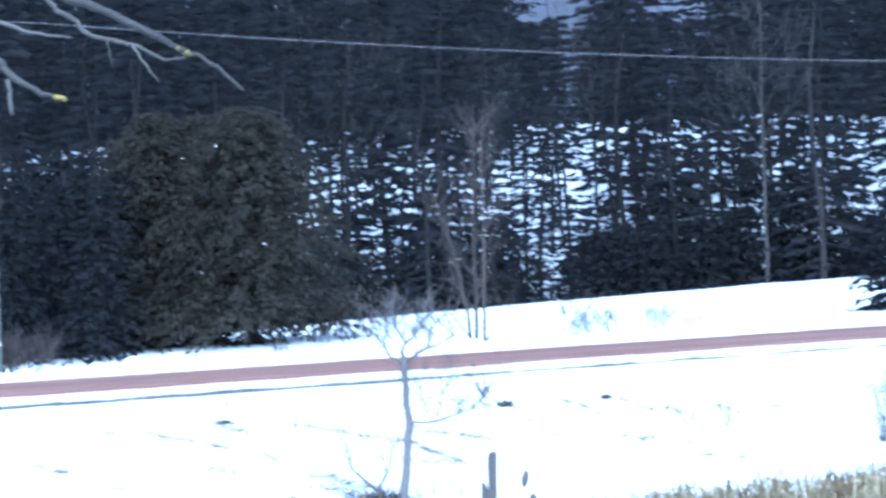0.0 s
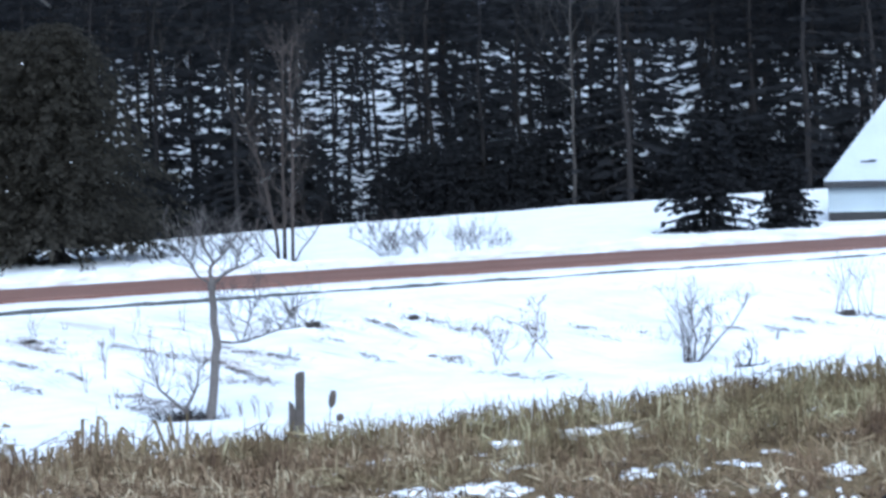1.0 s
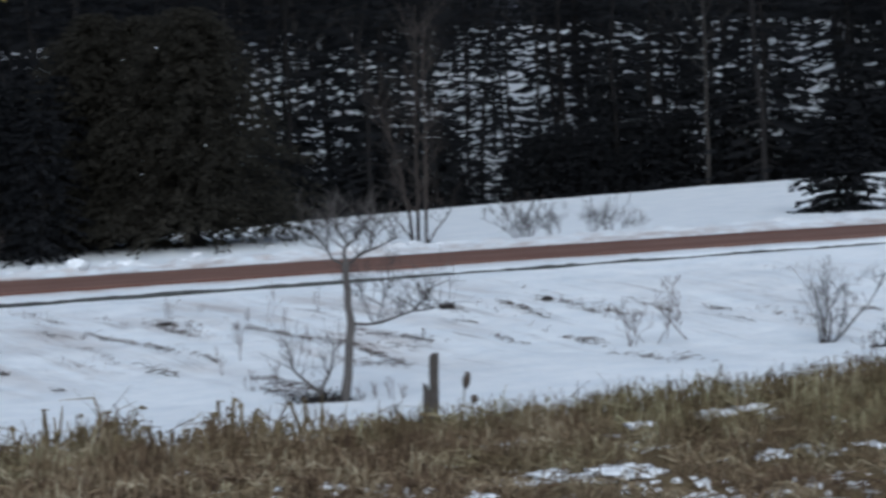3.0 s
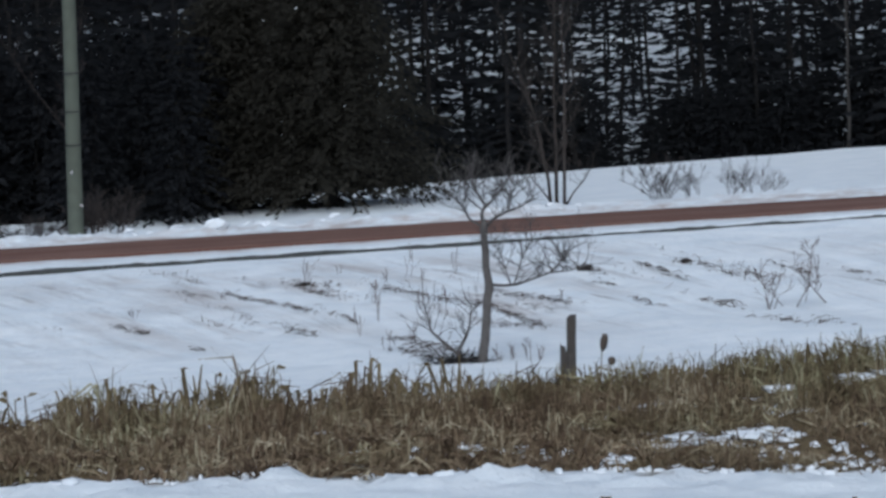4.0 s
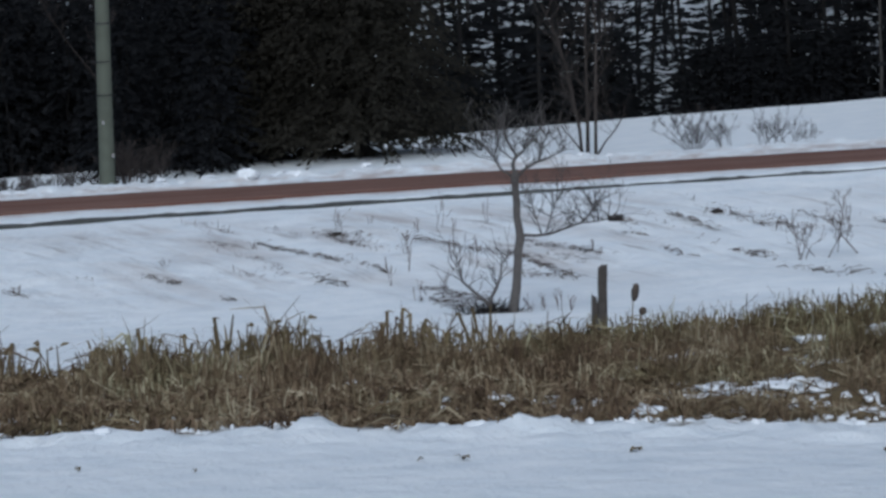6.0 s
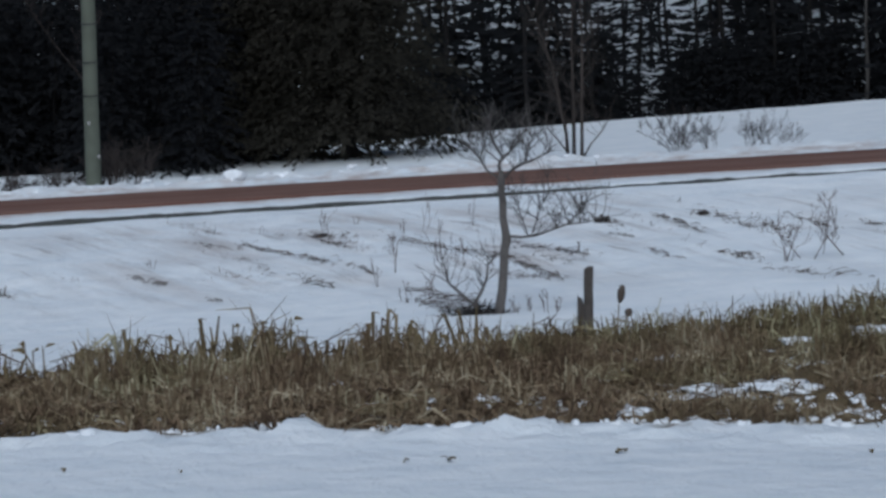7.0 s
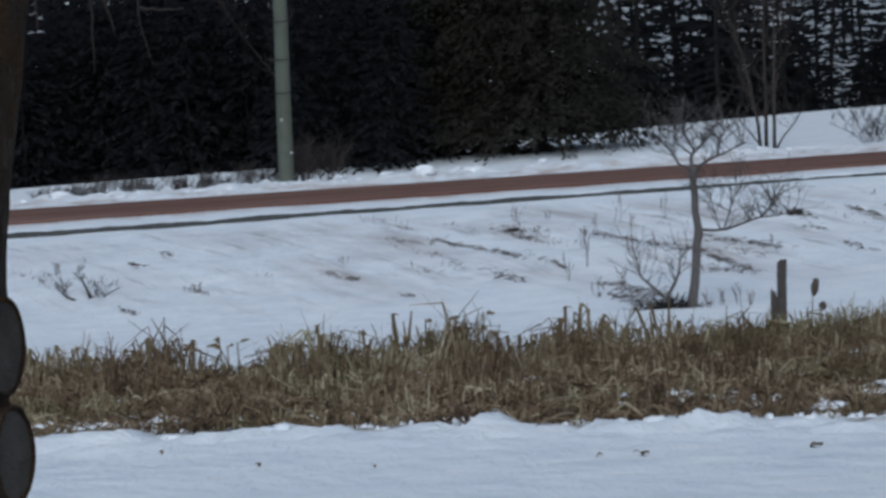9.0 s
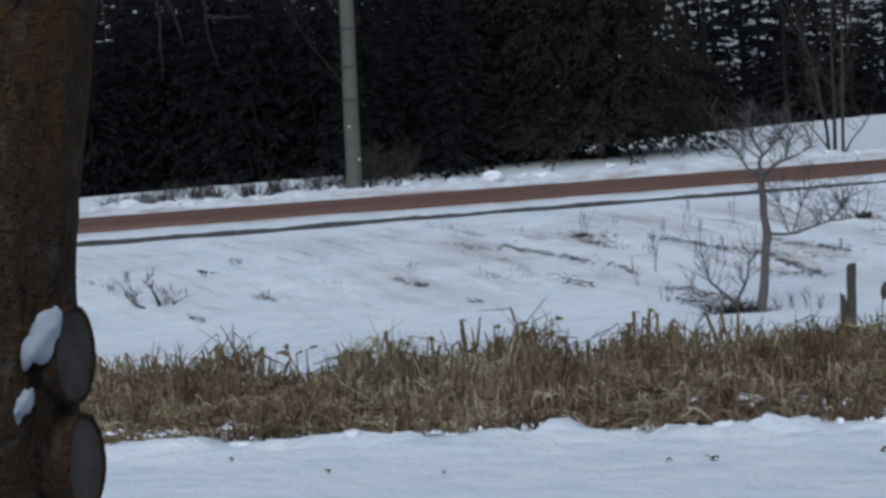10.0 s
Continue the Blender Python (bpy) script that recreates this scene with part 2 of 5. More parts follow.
    l.new(math_("ADD", noise_(3.0, 6), math_("MULTIPLY", noise_(22, 4), 0.25)), bump.inputs["Height"])
    l.new(bump.outputs[0], b.inputs["Normal"])
    return m


def road_material():
    """Wet red clay with darker wheel lines along it."""
    m = material("red_clay_road", (0.195, 0.108, 0.081), 0.8, 0.3, 0.9, 14, 0.5, tint=(0.35, 0.218, 0.174))
    n, l = m.node_tree.nodes, m.node_tree.links
    pos = n.new("ShaderNodeNewGeometry").outputs["Position"]
    mp = n.new("ShaderNodeMapping")
    mp.inputs["Scale"].default_value = (0.05, 1.6, 1)
    l.new(pos, mp.inputs[0])
    t = n.new("ShaderNodeTexNoise")
    t.inputs["Scale"].default_value = 1.0
    l.new(mp.outputs[0], t.inputs["Vector"])
    r = n.new("ShaderNodeMapRange")
    r.inputs[1].default_value, r.inputs[2].default_value = 0.42, 0.62
    l.new(t.outputs[0], r.inputs[0])
    mix = n.new("ShaderNodeMix")
    mix.data_type = "RGBA"
    b = n["Principled BSDF"]
    l.new(r.outputs[0], mix.inputs[0])
    l.new(b.inputs["Base Color"].links[0].from_socket, mix.inputs[6])
    mix.inputs[7].default_value = (0.147, 0.071, 0.052, 1)
    l.new(mix.outputs[2], b.inputs["Base Color"])
    return m


# ================= mesh helpers =================
class Geo:
    """Collects vertices and faces of one mesh."""

    def __init__(self):
        self.v, self.f = [], []

    def tube(self, pts, radii, sides=5, cap=True):
        base = len(self.v)
        pts = [Vector(p) for p in pts]
        for i, p in enumerate(pts):
            d = (pts[min(i + 1, len(pts) - 1)] - pts[max(i - 1, 0)]).normalized()
            a = d.cross(Vector((0.31, 0.95, 0.1))).normalized()
            c = d.cross(a)
            for k in range(sides):
                ang = 2 * math.pi * k / sides
                self.v.append(p + (a * math.cos(ang) + c * math.sin(ang)) * radii[i])
        for i in range(len(pts) - 1):
            for k in range(sides):
                o, q = base + i * sides, (k + 1) % sides
                self.f.append((o + k, o + q, o + sides + q, o + sides + k))
        if cap:
            self.f.append(tuple(base + (len(pts) - 1) * sides + k for k in range(sides)))
            self.f.append(tuple(base + sides - 1 - k for k in range(sides)))

    def blade(self, p, q, r, width, side):
        """A bent blade from p over q to the tip r."""
        b, s = len(self.v), side * width * 0.5
        self.v += [p - s * 0.7, p + s * 0.7, q - s, q + s, r - s * 0.35, r + s * 0.45]
        self.f += [(b, b + 1, b + 3, b + 2), (b + 2, b + 3, b + 5, b + 4)]

    def kite(self, p, d, side, length, width, droop):
        """A needle spray: four corners, bent down at the tip."""
        b = len(self.v)
        mid = p + d * length * 0.55
        dn = Vector((0, 0, -droop * length))
        self.v += [p, mid + side * width * 0.5 + dn * 0.6, p + d * length + dn, mid - side * width * 0.5 + dn * 0.6]
        self.f += [(b, b + 1, b + 2), (b, b + 2, b + 3)]

    def mesh(self, name, mat, smooth=False):
        me = bpy.data.meshes.new(name)
        me.from_pydata([tuple(v) for v in self.v], [], self.f)
        me.materials.append(mat)
        if smooth:
            me.polygons.foreach_set("use_smooth", [True] * len(me.polygons))
        return me


def piece(name, geo, mat, parent=None, label="", smooth=False):
    ob = new(name, geo.mesh(name, mat, smooth))
    ob.parent = parent
    return tagged(ob, label)


def part(name, bm, mat, parent=None, label="", smooth=False):
    me = bpy.data.meshes.new(name)
    bmesh.ops.recalc_face_normals(bm, faces=bm.faces)
    bm.to_mesh(me)
    bm.free()
    me.materials.append(mat)
    if smooth:
        me.polygons.foreach_set("use_smooth", [True] * len(me.polygons))
    ob = new(name, me)
    ob.parent = parent
    return tagged(ob, label)


def box(bm, x0, x1, y0, y1, z0, z1, bevel=0.0):
    r = bmesh.ops.create_cube(bm, size=1)["verts"]
    for v in r:
        v.co = Vector(((x0 + x1) / 2 + v.co.x * (x1 - x0), (y0 + y1) / 2 + v.co.y * (y1 - y0), (z0 + z1) / 2 + v.co.z * (z1 - z0)))
    if bevel:
        es = list({e for v in r for e in v.link_edges})
        bmesh.ops.bevel(bm, geom=es, offset=bevel, segments=2, affect="EDGES")


def rnd_dir(rng):
    a, z = rng.uniform(0, 2 * math.pi), rng.uniform(-1, 1)
    k = math.sqrt(1 - z * z)
    return Vector((k * math.cos(a), k * math.sin(a), z))


def grow(geo, p, d, length, r, level, rng, split=3, up=0.25, wander=0.35, sides=5, thin=0.0015):
    """A bare limb that wanders, tapers and forks."""
    pts, radii, n = [p.copy()], [r], 4
    kids = []
    for i in range(n):
        d = (d + rnd_dir(rng) * wander * 0.5 + Vector((0, 0, up * 0.25))).normalized()
        p = p + d * length / n
        pts.append(p.copy())
        radii.append(max(thin, r * (1 - 0.62 * (i + 1) / n)))
        if level > 0 and i >= 1:
            kids.append((p.copy(), d.copy(), radii[-1]))
    geo.tube(pts, radii, sides)
    if level > 0:
        for k in range(split):
            q, e, rr = kids[-1] if k == 0 else rng.choice(kids)
            out = (e + rnd_dir(rng) * 0.85 + Vector((0, 0, up))).normalized()
            grow(geo, q, out, length * rng.uniform(0.5, 0.8), max(thin, rr * 0.75), level - 1, rng, split, up, wander, max(3, sides - 1), thin)


# ================= terrain =================
def clampx(x, lo=-20.0, hi=24.0):
    return max(lo, min(hi, x))


# depth, then the level under the eye as a + b x + c x^2
PROFILE = [(-40, -3.15, 0, 0), (19, -3.15, 0, 0), (22.15, -3.15, -0.016, -0.0027), (22.85, -3.17, -0.010, -0.0020), (29, -3.37, 0.046, 0.0050),
           (31.5, -3.62, 0.030, 0.0045), (34, -3.80, 0.020, 0.001), (38, -3.73, 0.018, 0.0), (41, -3.52, 0.016, 0.0), (43.5, -3.22, 0.02, 0.0), (46.5, -2.90, 0.03, 0.0),
           (48.5, -2.715, 0.036, 0.0), (48.62, -2.655, 0.036, 0.0), (50, -2.615, 0.0302, 0.0), (56, -2.67, 0.0287, 0.0), (57.4, -2.55, 0.0327, 0.0), (58.6, -2.70, 0.034, 0.0),
           (64, -2.5, 0.024, -0.0006), (78, -2.586, 0.061, -0.0007), (81, -3.0, 0.06, -0.0007), (84, -2.75, 0.055, -0.0007), (112, 3.83, 0.0185, -0.0007), (135, 4.6, 0.01, 0.0), (300, 6.0, 0.0, 0.0), (3000, 6.0, 0.0, 0.0)]


def gz(x, y):
    cx = clampx(x)
    for (y0, a0, b0, c0), (y1, a1, b1, c1) in zip(PROFILE, PROFILE[1:]):
        if y <= y1:
            k = max(0.0, (y - y0) / (y1 - y0))
            if not (48.4 < y < 58.7):
                k = k * k * (3 - 2 * k) * 0.4 + k * 0.6
            return EYE + (a0 + b0 * cx + c0 * cx * cx) * (1 - k) + (a1 + b1 * cx + c1 * cx * cx) * k
    return EYE + 6.0


def relief(x, y):
    """Drifts, plough lumps along the far kerb of the road, and the broken snow lip by the grass."""
    v = Vector((x, y, 0))
    h = 0.03 * noise.noise(v * 0.7) * min(1, max(0.15, (y - 20) / 10)) + 0.010 * noise.noise(v * 3.1)
    if 56.2 < y < 58.6:
        w = 1 - abs((y - 57.4) / 1.2)
        h += w * (1.5 if x < 3 else 0.8) * (0.11 * abs(noise.noise(v * 1.7)) + 0.13 * max(0, noise.noise(v * 3.7)) + 0.08 * max(0, noise.noise(v * 8)))
    if 21.4 < y < 23.1:
        w = max(0, 1 - abs((y - 22.3) / 0.75))
        h += w * (0.05 + 0.09 * max(-0.4, noise.noise(Vector((x * 1.3, y * 1.3, 4)))) + 0.12 * max(0, noise.noise(v * 3.1)) + 0.09 * max(-0.3, noise.noise(v * 7)))
    if 23.1 <= y < 31:
        h += 0.10 * noise.noise(v * 1.5) + 0.05 * noise.noise(v * 4.2)
    if 38 < y < 48.3:
        h += (0.08 * noise.noise(Vector((0.74 * x + 0.43 * y, 0.045 * x - 0.075 * y, 2))) + 0.035 * noise.noise(Vector((2.4 * x + 1.4 * y, 0.12 * x - 0.21 * y, 5))) + 0.02 * noise.noise(v * 2.6)) * min(1, (y - 38) / 2, (48.3 - y) / 0.8)
    if 49.9 <= y <= 56.2:
        h = 0
    if 58.6 <= y < 80:
        h *= 0.8
    return h


def ground_at(x, y):
    return gz(x, y) + relief(x, y)
# ================= end of terrain =================


def steps(*spans):
    out = []
    for a, b_, s in spans:
        k = max(1, round((b_ - a) / s))
        out += [a + (b_ - a) * i / k for i in range(k)]
    return out + [spans[-1][1]]


def make_ground():
    xs = steps((-3000, -400, 650), (-400, -60, 60), (-60, -22, 4), (-22, 26, 0.16), (26, 60, 4), (60, 400, 60), (400, 3000, 650))
    ys = steps((-200, -10, 40), (-10, 18, 2), (18, 21.5, 0.4), (21.5, 23.5, 0.09), (23.5, 32, 0.3), (32, 48.2, 0.3), (48.2, 49, 0.07), (49, 56, 0.7), (56, 58.8, 0.12),
               (58.8, 80, 0.8), (80, 140, 2.5), (140, 300, 20), (300, 3000, 300))
    g = Geo()
    g.v = [(x, y, ground_at(x, y) if abs(x) < 60 and y < 160 else gz(x, y)) for y in ys for x in xs]
    w = len(xs)
    g.f = [(j * w + i, j * w + i + 1, j * w + w + i + 1, j * w + w + i) for j in range(len(ys) - 1) for i in range(w - 1)]
    ob = piece("ground", g, ground_material(), smooth=True)
    tagged(ob, "snow-covered ground with a ditch, road bank and wooded hillside", "ground", kind="structure")


def make_road():
    xs = steps((-300, -30, 30), (-30, 30, 0.5), (30, 300, 30))
    ys = [50.0, 50.12, 50.9, 51.7, 53.0, 54.3, 55.1, 55.9, 56.0]
    lift = [-0.05, 0.03, 0.035, 0.025, 0.05, 0.025, 0.035, 0.03, -0.05]
    g = Geo()
    for k, y in enumerate(ys):
        for x in xs:
            wob = 0.16 * noise.noise(Vector((x * 0.35, y, 7))) + 0.06 * noise.noise(Vector((x * 1.9, y, 3))) if k in (0, 1, 7, 8) else 0
            g.v.append((x, y + wob, gz(x, y) + lift[k]))
    w = len(xs)
    g.f = [(j * w + i, j * w + i + 1, j * w + w + i + 1, j * w + w + i) for j in range(len(ys) - 1) for i in range(w - 1)]
    ob = piece("road", g, road_material(), smooth=True)
    tagged(ob, "wet reddish clay road between ploughed snow banks", "road", kind="structure")
    # thin dark grey strip at the crust's edge along the near verge
    g = Geo()
    for i in range(520):
        x = -24 + 0.1 * i
        h = 0.045 + 0.02 * max(-1.5, min(1.0, -x * 0.12)) + 0.03 * noise.noise(Vector((x * 0.9, 2, 9))) + 0.02 * noise.noise(Vector((x * 4.5, 2, 3)))
        y, z = 48.42 + 0.08 * noise.noise(Vector((x * 0.6, 1, 1))), gz(x, 48.4)
        g.v += [(x, y, z - 0.03), (x, y - 0.02, z + max(0.0, h) * 0.7), (x, y + 0.2, z + max(0.0, h) + 0.01)]
        if i:
            b_ = 3 * i
            g.f += [(b_ - 3, b_, b_ + 1, b_ - 2), (b_ - 2, b_ + 1, b_ + 2, b_ - 1)]
    ob = piece("plough_crust", g, CRUST)
    tagged(ob, "thin dark edge of crust along the ploughed verge", "gravel crust", kind="stuff")


make_ground()
make_road()


def make_far_ridge():
    g, rng = Geo(), random.Random(8)
    xs = [-160 + 2.0 * i for i in range(181)]
    for x in xs:
        top = EYE + 50 + 5 * noise.noise(Vector((x * 0.02, 0, 0))) + rng.uniform(-1.5, 1.5)
        g.v += [(x, 420, EYE + 4), (x, 432, EYE + 26), (x, 470, top)]
    g.f = [q for i in range(len(xs) - 1) for q in ((3 * i, 3 * i + 3, 3 * i + 4, 3 * i + 1), (3 * i + 1, 3 * i + 4, 3 * i + 5, 3 * i + 2))]
    tagged(piece("backdrop", g, FARHILL), "distant ridge of bare grey woods", "woods", kind="structure")


make_far_ridge()


def make_house_wall():
    """The unseen house behind the viewer, added to close the yard and shade the near trunk."""
    bm = bmesh.new()
    box(bm, -7, 7, -1.5, -1.2, -0.4, 6.4, 0.01)
    tagged(part("wall_south", bm, SIDING), "unseen pale wall of the house behind the yard", "wall", kind="structure")
    bm = bmesh.new()
    box(bm, -7.4, 7.4, -8.0, -0.8, 6.4, 6.6, 0.02)
    tagged(part("roof_south", bm, DARKTRIM), "unseen dark roof of the house behind the yard", "roof", kind="structure")


make_house_wall()


# ================= conifers =================
def conifer(name, height, radius, whorls, per, clear, sprays, seed, mat, droop=0.25, dense_from=0.0, trunk_r=0.09, shape=0.75, leaf=1.0, ragged=0.8, skirt=False, fringe=False, loose=0.0):
    """A spruce or fir at the origin: tapered trunk and a crown of needle sprays on drooping branches."""
    rng = random.Random(seed)
    root = new(name)
    t = Geo()
    bend = [Vector((0, 0, -0.4))] + [Vector((rng.uniform(-.05, .05) * k, rng.uniform(-.05, .05) * k, height * k / 6)) for k in range(7)]
    t.tube(bend, [trunk_r * 1.25] + [max(0.012, trunk_r * (1 - k / 6.3)) for k in range(7)], 7)
    c = Geo()
    for w in range(whorls):
        f = clear + (0.985 - clear) * (w + rng.uniform(-.3, .3)) / (whorls - 1)
        z = max(0.05, f * height)
        low = max(0.0, min(1.0, (f - dense_from) / 0.15)) if dense_from else 1.0
        if skirt and w < 3:
            f, z = 0.03 + 0.02 * w, (0.03 + 0.02 * w) * height
        reach = radius * (1 - f) ** shape * rng.uniform(0.8, 1.12) + 0.12
        count = max(2, round(per * ((0.54 if fringe else 0.45) + (0.46 if fringe else 0.55) * low)))
        for k in range(count):
            if skirt and w < 3 and rng.random() < 0.6:
                continue
            if low < 1 and rng.random() > 0.70 + 0.30 * low:
                continue
            a = 2 * math.pi * (k + rng.uniform(-.4, .4)) / count
            out = Vector((math.cos(a), math.sin(a), 0))
            ln = reach * rng.uniform(0.55, 1.1)
            side = Vector((-out.y, out.x, 0))
            lift = 0.35 * (f - 0.45)
            p0 = Vector((0, 0, z))
            p1 = p0 + out * ln * 0.55 + Vector((0, 0, ln * (lift - droop * 0.4)))
            p2 = p0 + out * ln + Vector((0, 0, ln * (lift - droop)))
            if skirt or fringe and ln > 0.8:
                t.tube([p0, p1], [0.012 + ln * 0.006, 0.006], 3, cap=False)
            n = max(2, round(sprays * (0.4 + 0.6 * ln / radius)))
            for s in range(n):
                q = (s + rng.uniform(0.1, 0.9)) / n * 0.92 + 0.1
                p = p0.lerp(p1, q * 2) if q < 0.5 else p1.lerp(p2, min(1, (q - 0.5) * 2))
                if loose and (w > 2 or not skirt):
                    p = p + rnd_dir(rng) * loose
                sg = rng.choice((-1, 1))
                d = (out * rng.uniform(0.3, 1.0) + side * sg * rng.uniform(0.2, 1.0) + Vector((0, 0, rng.uniform(-.35, .15)))).normalized()
                sd = d.cross(Vector((0, 0, 1)) + rnd_dir(rng) * ragged).normalized()
                size = leaf * rng.uniform(0.22, 0.45) * (0.5 + 0.5 * min(1, radius / 1.4))
                if fringe:      # twigs hang as a shallow fringe along level boughs
                    d.z *= 0.35
                    size *= 1.25
                    c.kite(p, d.normalized(), (Vector((0, 0, 1)) + rnd_dir(rng) * 0.5).normalized(), size, size * rng.uniform(0.18, 0.36), rng.uniform(0.0, 0.15))
                    continue
                c.kite(p, d, sd, size, size * rng.uniform(0.3, 0.55), rng.uniform(0.1, 0.5) * ragged)
    piece("trunk", t, BARK, root)
    piece("crown", c, mat, root)
    return root


def plant(proto, x, y, scale, turn, label, group, lean=0.0, sink=0.05):
    ob = copy_thing(proto, pose(x, y, ground_at(x, y) - sink, lean, lean * 0.5, turn) @ Matrix.Scale(scale, 4))
    ob.matrix_basis = pose(x, y, ground_at(x, y) - sink, lean, lean * 0.5, turn) @ Matrix.Scale(scale, 4)
    return tagged(ob, label, "tree", group)


def drop_proto(root):
    for o in list(root.children_recursive) + [root]:
        bpy.data.objects.remove(o)


def make_woods():
    rng = random.Random(21)
    tall = [conifer("spruce_tree", 10.0, 1.55 + 0.15 * k, 36, 7, 0.05, 7, 100 + k, NEEDLES, 0.08, 0.66, 0.085, ragged=0.4, fringe=True) for k in range(5)]
    full = [conifer("spruce_tree", 9.0, 1.75, 26, 8, 0.03, 4, 200 + k, NEEDLES, 0.3, 0.0, 0.11, leaf=1.25) for k in range(4)]
    young = [conifer("young_spruce", 4.0, 1.35, 25, 9, 0.02, 18, 300 + k, NEEDLES, 0.25, 0.0, 0.05, leaf=0.5, ragged=1.2) for k in range(3)]
    small = [conifer("young_spruce", 4.0, 1.35, 20, 8, 0.02, 9, 320 + k, NEEDLES, 0.25, 0.0, 0.05, leaf=0.9) for k in range(3)]
    spots = []

    def below_skyline(x, y, s, h):
        """Trees stand lower where a dip in the skyline lets the far ridge show."""
        th = math.degrees(math.atan2(x, y))
        if 4.0 < th < 8.8 and abs(th - 6.15) > 0.3:
            top = y * math.tan(radians(4.15 + 0.25 * noise.noise(Vector((th * 2.3, 0, 0)))))
            return min(s, max(0.45, (top + EYE - ground_at(x, y)) / h))
        return s

    def free(x, y, gap):
        return all((x - a) ** 2 + (y - b_) ** 2 > gap * gap for a, b_ in spots)

    for _ in range(2600):
        y = 79.2 + 30 * rng.random() ** 1.3
        x = rng.uniform(-27, 37)
        if abs(x - 6.2 - 0.07 * (y - 79)) < 0.45 and y < 84:   # the opening through which the hillside shows
            continue
        if -1.0 < x < 4.6 and y < 102 and rng.random() < 0.3:
            continue
        if free(x, y, 1.35) and len(spots) < 262:
            spots.append((x, y))
            plant(rng.choice(tall), x, y, below_skyline(x, y, rng.uniform(0.85, 1.25), 10.0), rng.uniform(0, 360), "tall dark spruce with bare lower stem on snowy hillside", "hillside spruces", rng.uniform(-2, 2))
    back, hill = len(spots), []
    for _ in range(3000):
        y = rng.uniform(110.5, 140)
        x = rng.uniform(-30, 46)
        if free(x, y, 1.6) and len(spots) - back < 270:
            spots.append((x, y))
            s = below_skyline(x, y, rng.uniform(0.75, 1.2) * (1.0 if x < 8 else 0.92), 9.0)
            hill.append((rng.randrange(4), pose(x, y, ground_at(x, y) - 0.1, rng.uniform(-2, 2), 0, rng.uniform(0, 360)) @ Matrix.Scale(s, 4)))
    vs, fs, mats, count = [], [], [], 0
    packs = []
    for proto in full:
        for child in proto.children:
            me = child.data
            co = np.empty(len(me.vertices) * 3)
            me.vertices.foreach_get("co", co)
            packs.append((co.reshape(-1, 3), [tuple(p.vertices) for p in me.polygons], 0 if child.name.startswith("trunk") else 1))
    for k, m in hill:
        r = np.array(m)
        for co, faces, slot in packs[2 * k:2 * k + 2]:
            vs.append(co @ r[:3, :3].T + r[:3, 3])
            fs += [tuple(i + count for i in f) for f in faces]
            mats += [slot] * len(faces)
            count += len(co)
    me = bpy.data.meshes.new("hilltop_woods")
    me.from_pydata(np.concatenate(vs).tolist(), [], fs)
    me.materials.append(BARK)
    me.materials.append(NEEDLES)
    me.polygons.foreach_set("material_index", mats)
    tagged(new("hilltop_woods", me), "dense dark spruce wood on top of the hill", "woods", kind="stuff")
    for _ in range(900):
        y = rng.uniform(61.5, 77)
        x = rng.uniform(-22, -4.6)
        if y < (65.0 if x < -7.2 else 62.5 if x < -6.0 else 61.0):
            continue
        if free(x, y, 0.9) and len(spots) < back + 270 + 110:
            spots.append((x, y))
            plant(rng.choice(young), x, y, rng.uniform(0.98, 1.2), rng.uniform(0, 360), "young dark spruce in a thicket behind the road bank", "thicket spruces", rng.uniform(-3, 3))
    for _ in range(900):     # undergrowth right behind the crest of the field
        y, x = rng.uniform(79.6, 82.8), rng.uniform(-4, 27)
        if free(x, y, 0.72):
            spots.append((x, y))
            low = 0.7 if 5.5 < x < 6.9 else 1.0
            plant(rng.choice(small), x, y, rng.uniform(0.3, 0.68) * low, rng.uniform(0, 360), "low dark spruce at the foot of the snowy hill", "undergrowth spruces", rng.uniform(-3, 3)).name = "low_spruce"
    extra = random.Random(77)
    count = 0
    for _ in range(900):     # the denser stand beyond the house side of the hill
        y, x = 80.5 + 16 * extra.random(), extra.uniform(11.0, 30)
        if free(x, y, 0.85) and count < 15:
            count += 1
            spots.append((x, y))
            plant(extra.choice(tall), x, y, extra.uniform(0.75, 1.1), extra.uniform(0, 360), "tall dark spruce with bare lower stem on snowy hillside", "hillside spruces", extra.uniform(-2, 2))
    count = 0
    for _ in range(900):     # taller young growth along the foot of the hill
        y, x = extra.uniform(79.4, 82.5), extra.uniform(-4, 27)
        if free(x, y, 0.42) and count < 70 and not 5.6 < x < 6.9:
            count += 1
            spots.append((x, y))
            plant(extra.choice(small), x, y, extra.uniform(0.35, 0.98), extra.uniform(0, 360), "low dark spruce at the foot of the snowy hill", "undergrowth spruces", extra.uniform(-3, 3)).name = "low_spruce"
    for proto in tall + full + young + small:
        drop_proto(proto)


make_woods()


